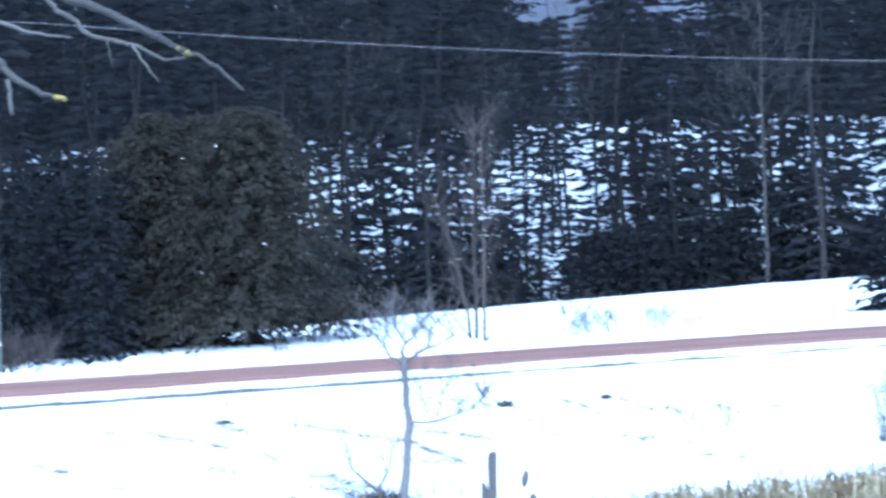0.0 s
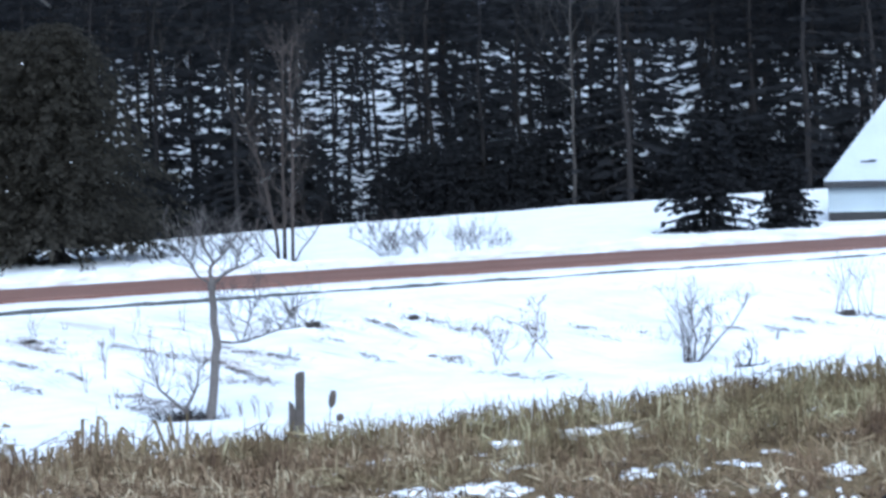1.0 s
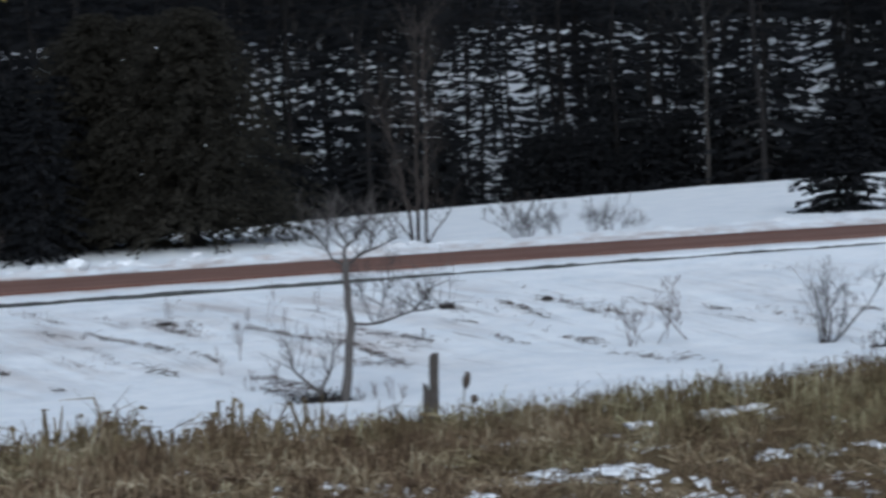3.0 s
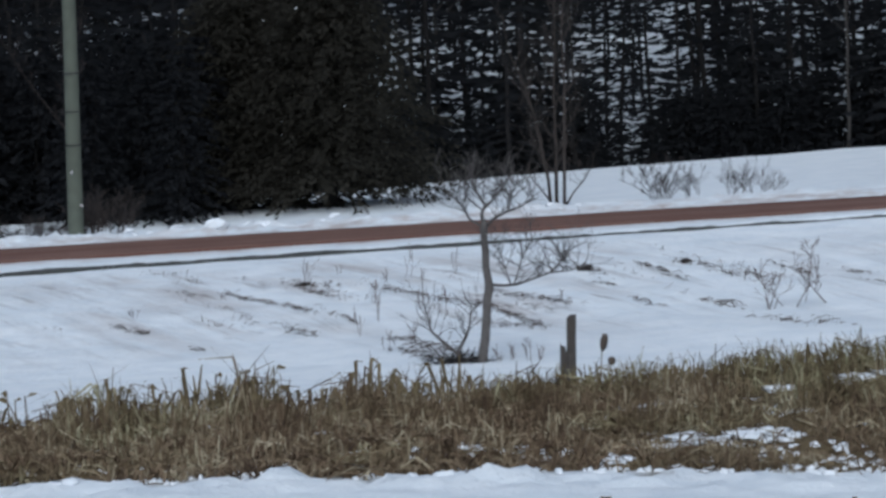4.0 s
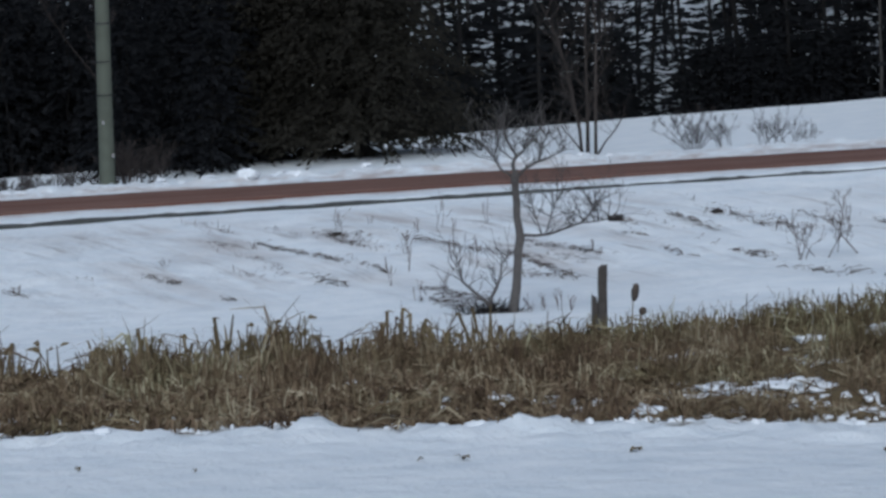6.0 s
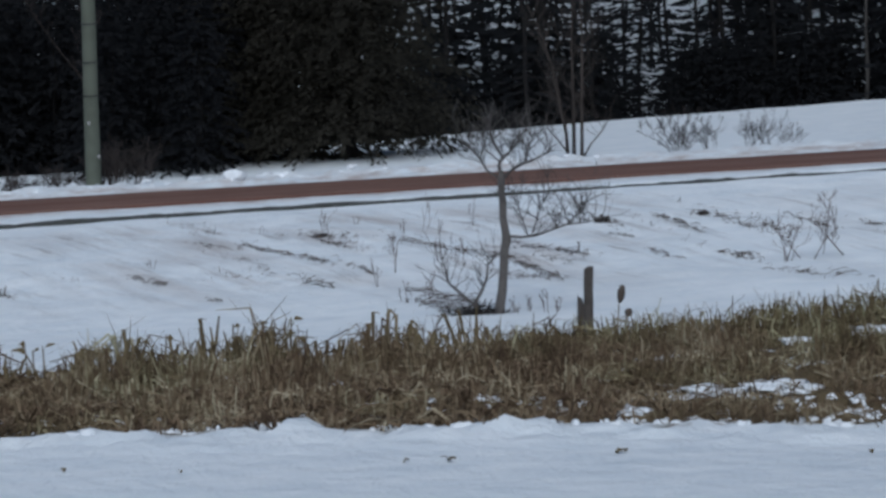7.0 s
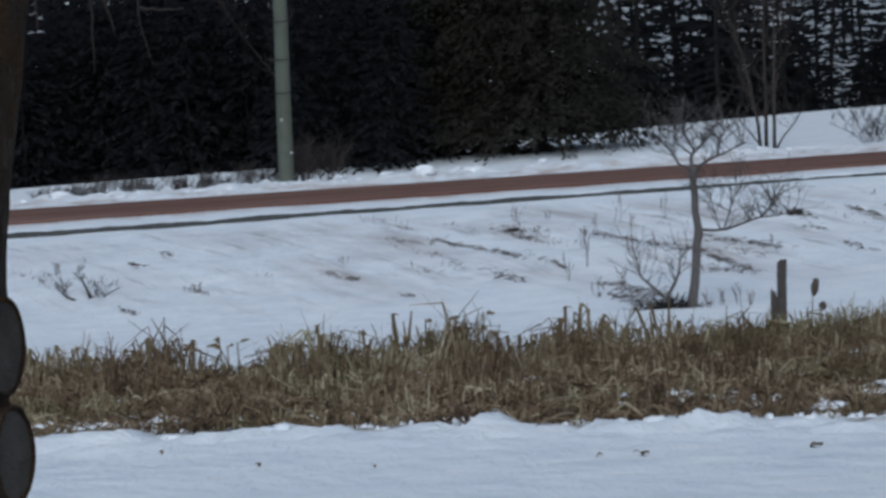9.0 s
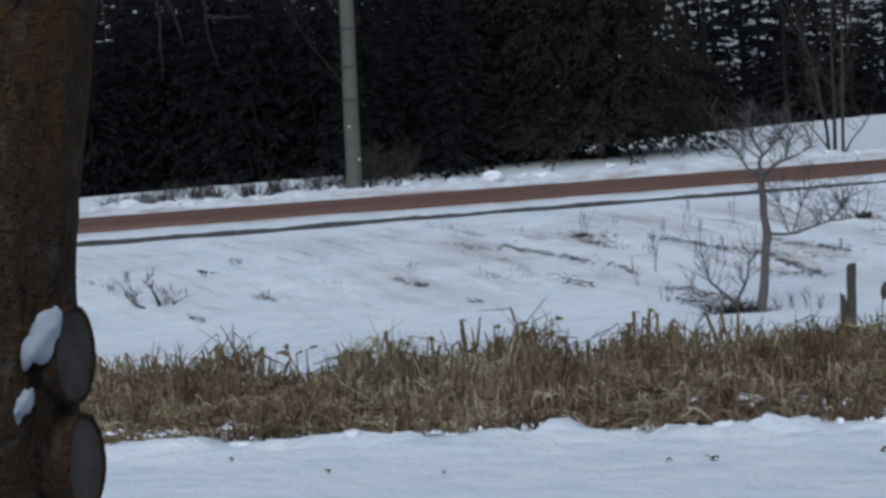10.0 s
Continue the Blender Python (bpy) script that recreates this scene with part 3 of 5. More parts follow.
def make_big_fir():
    for k, (x, y, h, r, s) in enumerate(((-1.75, 63.7, 5.4, 3.3, 1), (-3.9, 64.8, 5.4, 2.6, 2), (-2.8, 65.2, 5.35, 2.3, 3))):
        ob = conifer("fir_tree", h, r, 38, 19, 0.10, 70, 400 + s, FIR, 0.22, 0.0, 0.13, shape=0.5, leaf=0.42, ragged=1.3, skirt=True, loose=0.13)
        ob.matrix_basis = pose(x, y, ground_at(x, y) - 0.05, 0, 0, 40 * k)
        rng = random.Random(700 + s)
        for i in range(6):      # specks of snow still caught on the boughs
            a, f = rng.uniform(math.pi, 2 * math.pi), rng.uniform(0.3, 0.85)
            rr = r * (1 - f) ** 0.40 * 0.95
            bm = bmesh.new()
            bmesh.ops.create_icosphere(bm, subdivisions=1, radius=0.017 * rng.uniform(0.7, 1.4))
            for v in bm.verts:
                v.co = Vector((v.co.x * 1.7, v.co.y, v.co.z * 0.6)) * (1 + 0.3 * noise.noise(v.co * 30))
            c = part("snow_clump", bm, SNOW, ob, "small clump of snow on a bough", smooth=True)
            c.matrix_basis = pose(math.cos(a) * rr, math.sin(a) * rr, f * h)
        tagged(ob, "broad dark green fir with boughs sweeping the snow", "tree", "roadside firs")


def make_spruces_by_house():
    for x, y, h, r, s in ((13.1, 63.6, 2.65, 1.15, 11), (15.0, 63.6, 1.75, 0.78, 12)):
        ob = conifer("small_spruce", h, r, 18, 13, 0.03, 36, 500 + s, NEEDLES, 0.15, 0.0, 0.05, shape=0.6, leaf=0.58, ragged=0.8, loose=0.025)
        ob.matrix_basis = pose(x, y, ground_at(x, y) - 0.05)
        tagged(ob, "small dark green spruce standing in roadside snow", "tree", "spruces by the house")


make_big_fir()
make_spruces_by_house()


# ================= bare trees and shrubs =================
def bare_tree(name, x, y, height, r, seed, mat, label, stems=1, spread=0.12, level=2, start=0.35, twigs=9, group=""):
    rng = random.Random(seed)
    root = new(name)
    root.matrix_basis = pose(x, y, ground_at(x, y) - 0.06)
    for k in range(stems):
        g, t = Geo(), Geo()
        lean = Vector((rng.uniform(-1, 1) * spread, rng.uniform(-1, 1) * spread * 0.5, 1)) if stems > 1 else Vector((rng.uniform(-.03, .03), 0, 1))
        hh, n = height * rng.uniform(0.8, 1.0) if k else height, 8
        p = Vector(((k - (stems - 1) / 2) * r * 3, 0, 0))
        pts, radii = [p.copy()], [r * 1.2]
        for i in range(n):
            p = p + (lean + Vector((rng.uniform(-.05, .05), rng.uniform(-.05, .05), 0))).normalized() * hh / n
            pts.append(p.copy())
            radii.append(max(0.006, r * (1 - 0.85 * (i + 1) / n)))
        g.tube(pts, radii, 7)
        for i in range(twigs):
            f = start + (0.97 - start) * (i + rng.random()) / twigs
            q = f * n
            a = pts[int(q)].lerp(pts[min(n, int(q) + 1)], q - int(q))
            ang = rng.uniform(0, 2 * math.pi)
            d = Vector((math.cos(ang), math.sin(ang) * 0.6, rng.uniform(0.5, 1.3))).normalized()
            grow(t, a, d, height * 0.24 * (1.15 - f), max(0.006, r * 0.42 * (1 - f * 0.7)), level, rng, 3, 0.3, 0.3, 4, 0.004)
        stem = piece("stem", g, mat, root, smooth=True)
        tagged(piece("twig_crown", t, mat, stem), kind="stuff")
    return tagged(root, label, "tree", group)



def stem_tree(x, y, stems, seed, mat, label, twigs, reach, fine, name="bare_tree", category="tree", group=""):
    """A bare tree whose stems follow given lines of (offset, height)."""
    rng = random.Random(seed)
    root = new(name)
    root.matrix_basis = pose(x, y, ground_at(x, y) - 0.05)
    for line, r in stems:
        g, t = Geo(), Geo()
        pts = [Vector((h, rng.uniform(-.06, .06) * k, v)) for k, (h, v) in enumerate(line)]
        n = len(pts) - 1
        g.tube(pts, [max(0.006, r * (1 - 0.8 * i / n)) for i in range(n + 1)], 7)
        for i in range(round(twigs * pts[-1].z / 4)):
            q = rng.uniform(0.12, 0.98) * n
            a = pts[int(q)].lerp(pts[min(n, int(q) + 1)], q - int(q))
            ang = rng.uniform(0, 2 * math.pi)
            d = Vector((math.cos(ang), math.sin(ang) * 0.6, rng.uniform(0.5, 1.5))).normalized()
            grow(t, a, d, reach * rng.uniform(0.5, 1.1), max(fine * 1.5, r * 0.25), 2, rng, 3, 0.3, 0.3, 4, fine)
        stem = piece("stem", g, mat, root, smooth=True)
        tagged(piece("twig_crown", t, mat, stem), kind="stuff")
    return tagged(root, label, category, group)


stem_tree(-7.15, 60.4, [([(0.1, 0), (0.05, 1.2), (-0.1, 2.2), (-0.5, 2.75), (-0.85, 3.2), (-1.25, 3.8), (-1.6, 4.4)], 0.022), ([(-0.1, 2.2), (-0.05, 3.2), (0.1, 4.4)], 0.014)], 33, BRUSHBARK,
          "thin bare sapling arching over beside the utility pole", 9, 0.35, 0.003)
stem_tree(3.15, 60.0, [([(-0.12, 0), (-0.16, 0.6), (-0.3, 1.3), (-0.42, 2.0), (-0.6, 2.6), (-0.95, 3.4), (-1.05, 4.2)], 0.042), ([(0.0, 0), (0.02, 1.2), (0.0, 2.4), (0.06, 3.6), (0.1, 5.2)], 0.046),
                       ([(0.17, 0), (0.2, 1.3), (0.24, 2.6), (0.2, 3.8), (0.3, 4.9)], 0.040), ([(0.2, 0.05), (0.38, 0.35), (0.62, 0.62), (0.8, 0.95)], 0.024), ([(-0.12, 0.15), (-0.32, 0.42), (-0.55, 0.7), (-0.6, 1.0)], 0.022)], 31, STEMBARK,
          "slender bare tree with several grey stems behind the road", 19, 0.58, 0.0028)
PALE = "thin pale bare tree among the spruces on the hill"
for k, (x, y, h, r) in enumerate(((12.5, 79.3, 8.5, 0.055), (-0.7, 86.0, 9.0, 0.07), (1.0, 84.5, 10.5, 0.07), (8.6, 88.0, 10.0, 0.07), (5.0, 82.0, 8.2, 0.05), (-10.3, 80.5, 8.0, 0.05))):
    bare_tree("birch_tree", x, y, h, r, 40 + k, PALEBARK, PALE, 1, 0.1, 3, 0.4, 16, "pale hillside trees")


def shrub(name, x, y, height, width, stems, seed, label, mat=TWIG, r=0.008, level=2, up=0.35, split=3, category="shrub", group="", thin=0.004):
    rng = random.Random(seed)
    root = new(name)
    root.matrix_basis = pose(x, y, ground_at(x, y))
    for k in range(stems):
        g = Geo()
        a = rng.uniform(0, 2 * math.pi)
        d = Vector((math.cos(a) * width / height * rng.uniform(0.1, 0.9), math.sin(a) * 0.5 * width / height, 1)).normalized()
        grow(g, Vector((rng.uniform(-.3, .3) * width, rng.uniform(-.3, .3) * width, -0.05)), d, height * rng.uniform(0.4, 0.62), r * rng.uniform(0.7, 1.2), level, rng, split, up, 0.3, 4, thin)
        tagged(piece("stem", g, mat, root), kind="stuff")
    return tagged(root, label, category, group)


BUSHES = "bare brown bush poking out of roadside snow"
for k, (x, y, h, w, n) in enumerate(((6.1, 59.7, 0.65, 0.7, 9), (7.1, 59.5, 0.85, 1.1, 17), (7.65, 59.4, 0.5, 0.8, 7))):
    shrub("bare_bush", x, y, h, w, n, 60 + k, BUSHES, BRUSHBARK, 0.008, up=0.28, split=4, thin=0.0028, group="bushes beyond the road")
BANKSHRUB = "leafless thin-stemmed shrub on the snowy road bank"
for k, (x, y, h, w, n, m) in enumerate(((8.12, 40.9, 1.05, 0.26, 16, STEMBARK), (5.3, 41.3, 0.6, 0.2, 4, TWIG),
                                        (11.1, 43.7, 0.85, 0.45, 6, TWIG), (11.5, 43.6, 1.0, 0.5, 7, GREYBARK), (-7.85, 41.4, 0.4, 0.45, 7, STEMBARK), (-8.4, 41.6, 0.35, 0.3, 7, STEMBARK),
                                        (-8.85, 43.3, 0.3, 0.3, 5, TWIG), (8.6, 39.9, 0.3, 0.35, 7, TWIG))):
    shrub("bank_shrub", x, y, h, w, n, 80 + k, BANKSHRUB, m, 0.0075, up=0.2, split=2, thin=0.0032, group="bank shrubs")
stem_tree(8.2, 40.9, [([(0.0, 0), (0.2, 0.2), (0.42, 0.42), (0.6, 0.6), (0.72, 0.85), (0.82, 1.05)], 0.020), ([(0.0, 0), (0.02, 0.4), (-0.04, 0.8), (-0.02, 1.1)], 0.016), ([(0.1, 0.1), (0.22, 0.45), (0.3, 0.8)], 0.012)], 87, STEMBARK,
          "bare shrub with an arching side branch on the snowy bank", 46, 0.2, 0.0028, "bank_shrub", "shrub", "bank shrubs")
stem_tree(-8.05, 41.4, [([(0.1, 0), (0.02, 0.16), (-0.06, 0.3), (-0.16, 0.46)], 0.030), ([(-0.12, 0.0), (-0.3, 0.08), (-0.46, 0.2)], 0.022), ([(0.15, 0.0), (0.4, 0.14), (0.55, 0.2)], 0.012)], 89, STEMBARK,
          "low dark broken shrub leaning in the snow of the bank", 60, 0.14, 0.003, "bank_shrub", "shrub", "bank shrubs")
stem_tree(5.6, 41.5, [([(-0.3, 0), (-0.22, 0.25), (-0.1, 0.5)], 0.008), ([(0.55, 0.08), (0.36, 0.3), (0.2, 0.5), (0.02, 0.64)], 0.012), ([(0.25, 0.1), (0.33, 0.5), (0.38, 0.95)], 0.006), ([(0.1, 0), (0.28, 0.3), (0.5, 0.5)], 0.008), ([(-0.05, 0), (-0.3, 0.3), (-0.5, 0.52)], 0.006)], 90, TWIG,
          "tangled bare shrub with crossing stems on the snowy bank", 44, 0.15, 0.0026, "bank_shrub", "shrub", "bank shrubs")
FAN = [k / 4 - 1 for k in range(9)]
stem_tree(5.36, 59.6, [([(0.1 * a, 0), (0.36 * a, 0.28), (0.66 * a, 0.58 * (1.1 - 0.35 * a * a)), (0.9 * a, 0.92 * (1 - 0.4 * a * a))], 0.015 - 0.004 * abs(a)) for a in FAN], 91, BRUSHBARK,
          "bare brown bush fanning out of roadside snow", 52, 0.17, 0.003, "bare_bush", "shrub", "bushes beyond the road")
stem_tree(8.85, 40.2, [([(-0.22, 0.04), (0.0, 0.06), (0.2, 0.05), (0.35, 0.12)], 0.030), ([(0.0, 0.06), (0.08, 0.2), (0.06, 0.3)], 0.022), ([(-0.1, 0.05), (-0.14, 0.14)], 0.016)], 88, BARK,
          "dark broken branch lying in the snow of the bank", 90, 0.12, 0.003, "fallen_branch", "branch", "")
WEED = "dry brown weed stalk standing in the snow"
rng_w = random.Random(77)
for k, (x, y, h) in enumerate(((-1.75, 45.5, 0.5), (-0.44, 44.9, 0.35), (-0.8, 40.8, 0.5), (-0.07, 45.6, 0.7), (0.15, 45.3, 0.3), (0.75, 45.6, 0.6), (1.33, 38.1, 0.35), (1.55, 38.0, 0.4), (1.15, 37.9, 0.3),
                                (-0.6, 43.2, 0.4), (0.1, 42.6, 0.45), (-1.2, 46.0, 0.25), (6.3, 43.5, 0.6), (-4.3, 43.0, 0.2), (3.4, 42.4, 0.15), (-6.4, 41.7, 0.2), (10.4, 43.6, 0.2), (9.7, 42.0, 0.3),
                                (2.3, 43.0, 0.25), (-3.0, 44.4, 0.18), (-0.55, 41.8, 0.7), (0.25, 41.0, 0.55), (0.45, 42.2, 0.6), (0.0, 39.8, 0.5), (-0.4, 39.4, 0.35), (1.7, 37.9, 0.3))):
    shrub("dry_weed", x, y, h, 0.25 * h + 0.05, rng_w.choice((2, 3, 3)), 110 + k, WEED, TWIG, 0.005, 1, category="weed", group="bank weeds")
# undergrowth at the edge of the wood by the pole
BRUSH = "brown leafless brush at the edge of the wood"
rng_b = random.Random(9)
for k in range(27):
    x = -12.2 + 0.232 * k + rng_b.uniform(-.15, .15)
    tall = rng_b.uniform(0.35, 0.6) if x < -7.4 else rng_b.choice((0.35, 0.45, 0.5, 0.6, 0.9))
    shrub("brush", x, rng_b.uniform(58.5, 59.9), tall * 1.15, tall * 0.8 + 0.15, 13, 140 + k, BRUSH, BRUSHBARK, 0.011, up=0.15, group="roadside brush")


# ================= the small roadside tree =================
def hero_tree():
    """A small crooked tree in the ditch; offsets in metres from its foot."""
    root = new("small_tree")
    bx, by = 0.92, 38.0
    bz = ground_at(bx, by) - 0.05
    root.matrix_basis = pose(bx, by, bz)
    rng = random.Random(300)

    def P(h, v, d=0.0):
        return Vector((h, d, v + 0.05))

    trunk = Geo()
    line = [P(0.0, -0.2), P(0.01, 0.1), P(0.05, 0.32), P(0.075, 0.6), P(0.09, 0.85), P(0.125, 1.0), P(0.115, 1.12), P(0.085, 1.3), P(0.09, 1.5), P(0.075, 1.7), P(0.08, 1.84), P(0.08, 1.95)]
    trunk.tube(line, [0.085, 0.072, 0.064, 0.06, 0.06, 0.064, 0.057, 0.052, 0.054, 0.05, 0.056, 0.035], 10)
    stem = piece("trunk", trunk, GREYBARK, root, smooth=True)
    limbs = [
        ([P(0.08, 1.86), P(0.05, 2.02), P(0.10, 2.14), P(0.02, 2.28), P(-0.05, 2.42), P(-0.06, 2.55)], 0.042),
        ([P(0.09, 1.84), P(0.22, 1.96, -.1), P(0.40, 2.06, -.15), P(0.58, 2.12, -.2), P(0.78, 2.22, -.2)], 0.034),
        ([P(0.07, 1.84), P(-0.12, 1.96, .1), P(-0.2, 2.12, .15), P(-0.3, 2.26, .1), P(-0.5, 2.4, .1)], 0.026),
        ([P(-0.2, 2.12, .15), P(-0.14, 2.3, .2), P(-0.16, 2.48, .2)], 0.015),
        ([P(0.4, 2.06, -.15), P(0.42, 2.2, -.2), P(0.5, 2.36, -.2), P(0.48, 2.5, -.2)], 0.015),
        ([P(0.10, 2.10), P(0.2, 2.2, .1), P(0.26, 2.32, .15), P(0.36, 2.46, .2)], 0.022),
        ([P(0.12, 1.06), P(0.32, 1.04, -.05), P(0.52, 1.06, -.1), P(0.76, 1.14, -.1), P(0.95, 1.2, -.1), P(1.2, 1.22, -.1), P(1.42, 1.27, -.1)], 0.032),
        ([P(0.95, 1.2, -.1), P(1.08, 1.33, -.1), P(1.16, 1.42, -.15), P(1.14, 1.6, -.15)], 0.016),
        ([P(0.42, 1.05, -.08), P(0.36, 1.25, -.1), P(0.28, 1.5, -.1), P(0.2, 1.7, -.1)], 0.014),
        ([P(0.46, 1.06, -.08), P(0.55, 1.3, -.1), P(0.62, 1.5, -.1), P(0.72, 1.62, -.1)], 0.014)]
    for pts, r in limbs:
        g = Geo()
        n = len(pts)
        g.tube(pts, [max(0.005, 0.72 * r * (1 - 0.75 * i / (n - 1))) for i in range(n)], 6)
        for i in range(n * 4):
            q = rng.uniform(0.25, 1.0) * (n - 1)
            a = pts[int(q)].lerp(pts[min(n - 1, int(q) + 1)], q - int(q))
            d = (rnd_dir(rng) * Vector((1, 0.6, 0.6)) + Vector((0, 0, 0.75))).normalized()
            grow(g, a, d, rng.uniform(0.16, 0.4), 0.007, 1, rng, 4, 0.2, 0.6, 4, 0.003)
        piece("limb", g, GREYBARK, stem, smooth=True)
    tagged(root, "small crooked bare tree with grey bark in the ditch", "tree")


hero_tree()


def sprout():
    """Two crooked stems and a tangle of dead growth beside the small tree."""
    root = new("bare_shrub")
    x, y = 0.66, 38.1
    root.matrix_basis = pose(x, y, ground_at(x, y) - 0.03)
    rng = random.Random(17)
    for pts in (((0, 0, 0), (-0.1, 0, 0.17), (-0.28, 0, 0.33), (-0.42, 0, 0.46), (-0.46, 0, 0.66), (-0.52, 0, 0.85)),
                ((-0.02, 0, 0.02), (-0.05, 0, 0.2), (0.04, 0, 0.36), (0.1, 0, 0.5), (0.12, 0, 0.68), (0.24, 0, 0.84))):
        g = Geo()
        pts = [Vector(p) for p in pts]
        g.tube(pts, [0.03, 0.026, 0.022, 0.016, 0.01, 0.006], 6)
        for i in range(16):
            q = rng.uniform(1.6, 4.95)
            a = pts[int(q)].lerp(pts[int(q) + 1], q - int(q))
            grow(g, a, (rnd_dir(rng) * Vector((1, .5, .6)) + Vector((0, 0, 0.8))).normalized(), rng.uniform(0.18, 0.36), 0.006, 1, rng, 3, 0.3, 0.4, 4, 0.0026)
        piece("stem", g, GREYBARK, root, smooth=True)
    g = Geo()
    for i in range(300):
        p = Vector((rng.gauss(-0.06, 0.2), rng.uniform(-.2, .3), 0))
        grow(g, p, (rnd_dir(rng) * Vector((1.6, 0.7, 0.3)) + Vector((0, 0, 0.5))).normalized(), rng.uniform(0.1, 0.28), 0.006, 0, rng, 2, 0.1, 0.6, 4, 0.003)
    tagged(piece("dead_tangle", g, BARK, root), kind="stuff")
    tagged(root, "crooked bare shrub with a dark tangle at its foot", "shrub")


sprout()


# ================= pole and wire =================
def utility_pole():
    x, y = -7.02, 58.7
    z0 = ground_at(x, y)
    root = new("utility_pole")
    root.matrix_basis = pose(x, y, z0)
    g, n = Geo(), 14
    rng = random.Random(4)
    g.tube([(0.06 * i / n + rng.uniform(-.004, .004), 0, -0.6 + 9.0 * i / n) for i in range(n + 1)], [0.172 - 0.05 * i / n for i in range(n + 1)], 16)
    shaft = piece("shaft", g, POLEWOOD, root, smooth=True)
    g = Geo()
    g.tube([(0.05, -0.13, 7.55), (0.05, -0.3, 7.55), (0.05, -0.3, 7.66)], [0.015, 0.015, 0.03], 6)
    piece("insulator", g, GREYBARK, root)
    for h, dx, ln in ((2.05, 0.13, 0.1), (2.75, -0.15, 0.09), (3.55, 0.12, 0.12)):
        g = Geo()
        g.tube([(dx * 0.8, -0.1, h), (dx * 1.7, -0.12, h + 0.01)], [0.012, 0.012], 6)
        g.tube([(-0.14, -0.10, h), (0, -0.172, h - 0.01), (0.15, -0.10, h)], [0.014, 0.014, 0.014], 5)
        piece("step_bolt", g, DARKTRIM, root, "dark iron step bolt")
    for h, dx in ((0.75, 0.16), (1.45, -0.02)):
        bm = bmesh.new()
        box(bm, dx - 0.03, dx + 0.03, -0.185, -0.165, h, h + 0.07, 0.006)
        part("tag_plate", bm, CHROME, root, "small grey metal tag plate")
    tagged(root, "greenish treated wooden utility pole behind the road", "utility pole")


utility_pole()


def overhead_wire():
    g = Geo()
    pts, xs = [], steps((-48, 44, 1.5))
    for x in xs:
        if x > -7:
            z = 4.62 - 0.112 * (x + 7) + 0.00175 * (x + 7) ** 2
        else:
            z = 4.62 + 0.10 * (x + 7) + 0.0023 * (x + 7) ** 2
        pts.append((x, 58.4, EYE + z))
    g.tube(pts, [0.0048] * len(pts), 5)
    tagged(piece("overhead_wire", g, WIRE), "thin pale overhead wire strung along the road", "wire")


overhead_wire()


# ================= post, cattails, clods =================
def fence_post():
    x, y = 1.73, 31.0
    z0 = ground_at(x, y)
    root = new("fence_post")
    root.matrix_basis = pose(x, y, z0, 0, 1.5)
    rng = random.Random(12)
    def rough(hts, r, x0, slant, seed):
        g, m = Geo(), 18
        for i, h in enumerate(hts):
            for k in range(m):
                a = 2 * math.pi * k / m
                rr = r * (1 - 0.2 * h) * (1 + 0.30 * noise.noise(Vector((math.cos(a) * 2.2, math.sin(a) * 2.2, h * 2.5 + seed))) + 0.18 * noise.noise(Vector((math.cos(a) * 6, math.sin(a) * 6, h * 1.2 + seed))))
                up = slant * math.cos(a) + 0.06 * noise.noise(Vector((a * 2, seed, 0))) if i == len(hts) - 1 else 0
                g.v.append((x0 + math.cos(a) * rr + 0.012 * noise.noise(Vector((h * 4, seed, 1))), math.sin(a) * rr, h + up))
        for i in range(len(hts) - 1):
            for k in range(m):
                q = (k + 1) % m
                g.f.append((i * m + k, i * m + q, i * m + m + q, i * m + m + k))
        g.f.append(tuple((len(hts) - 1) * m + k for k in range(m)))
        return g
    piece("post", rough([-0.3 + 0.08 * i for i in range(17)], 0.062, 0, 0.025, 3), POSTWOOD, root)
    piece("broken_slat", rough([-0.2 + 0.082 * i for i in range(11)], 0.040, -0.088, -0.05, 9), POSTWOOD, root)
    tagged(root, "weathered grey fence post leaning in dead grass", "fence post")


fence_post()


def cattail(x, y, h, head, seed):
    rng = random.Random(seed)
    root = new("cattail")
    root.matrix_basis = pose(x, y, ground_at(x, y) - 0.03, 0, rng.uniform(-4, 4))
    g = Geo()
    g.tube([(0, 0, 0), (0.01, 0, h * 0.6), (0.02, 0, h)], [0.008, 0.007, 0.005], 5)
    piece("stalk", g, REED, root)
    g = Geo()
    g.tube([(0.02, 0, h - head), (0.03, 0, h - head * 0.75), (0.035, 0, h - head * 0.4), (0.05, 0, h - head * 0.1), (0.05, 0, h)],
           [0.014, 0.040, 0.046, 0.028, 0.008], 8)
    piece("seed_head", g, CATTAIL, root, "fluffy brown seed head", smooth=True)
    tagged(root, "dry cattail with a fluffy brown seed head", "cattail", "cattails by the post")


for k, (x, y, h, hd) in enumerate(((2.05, 31.1, 0.78, 0.2), (2.2, 31.3, 0.5, 0.09))):
    cattail(x, y, h, hd, k)


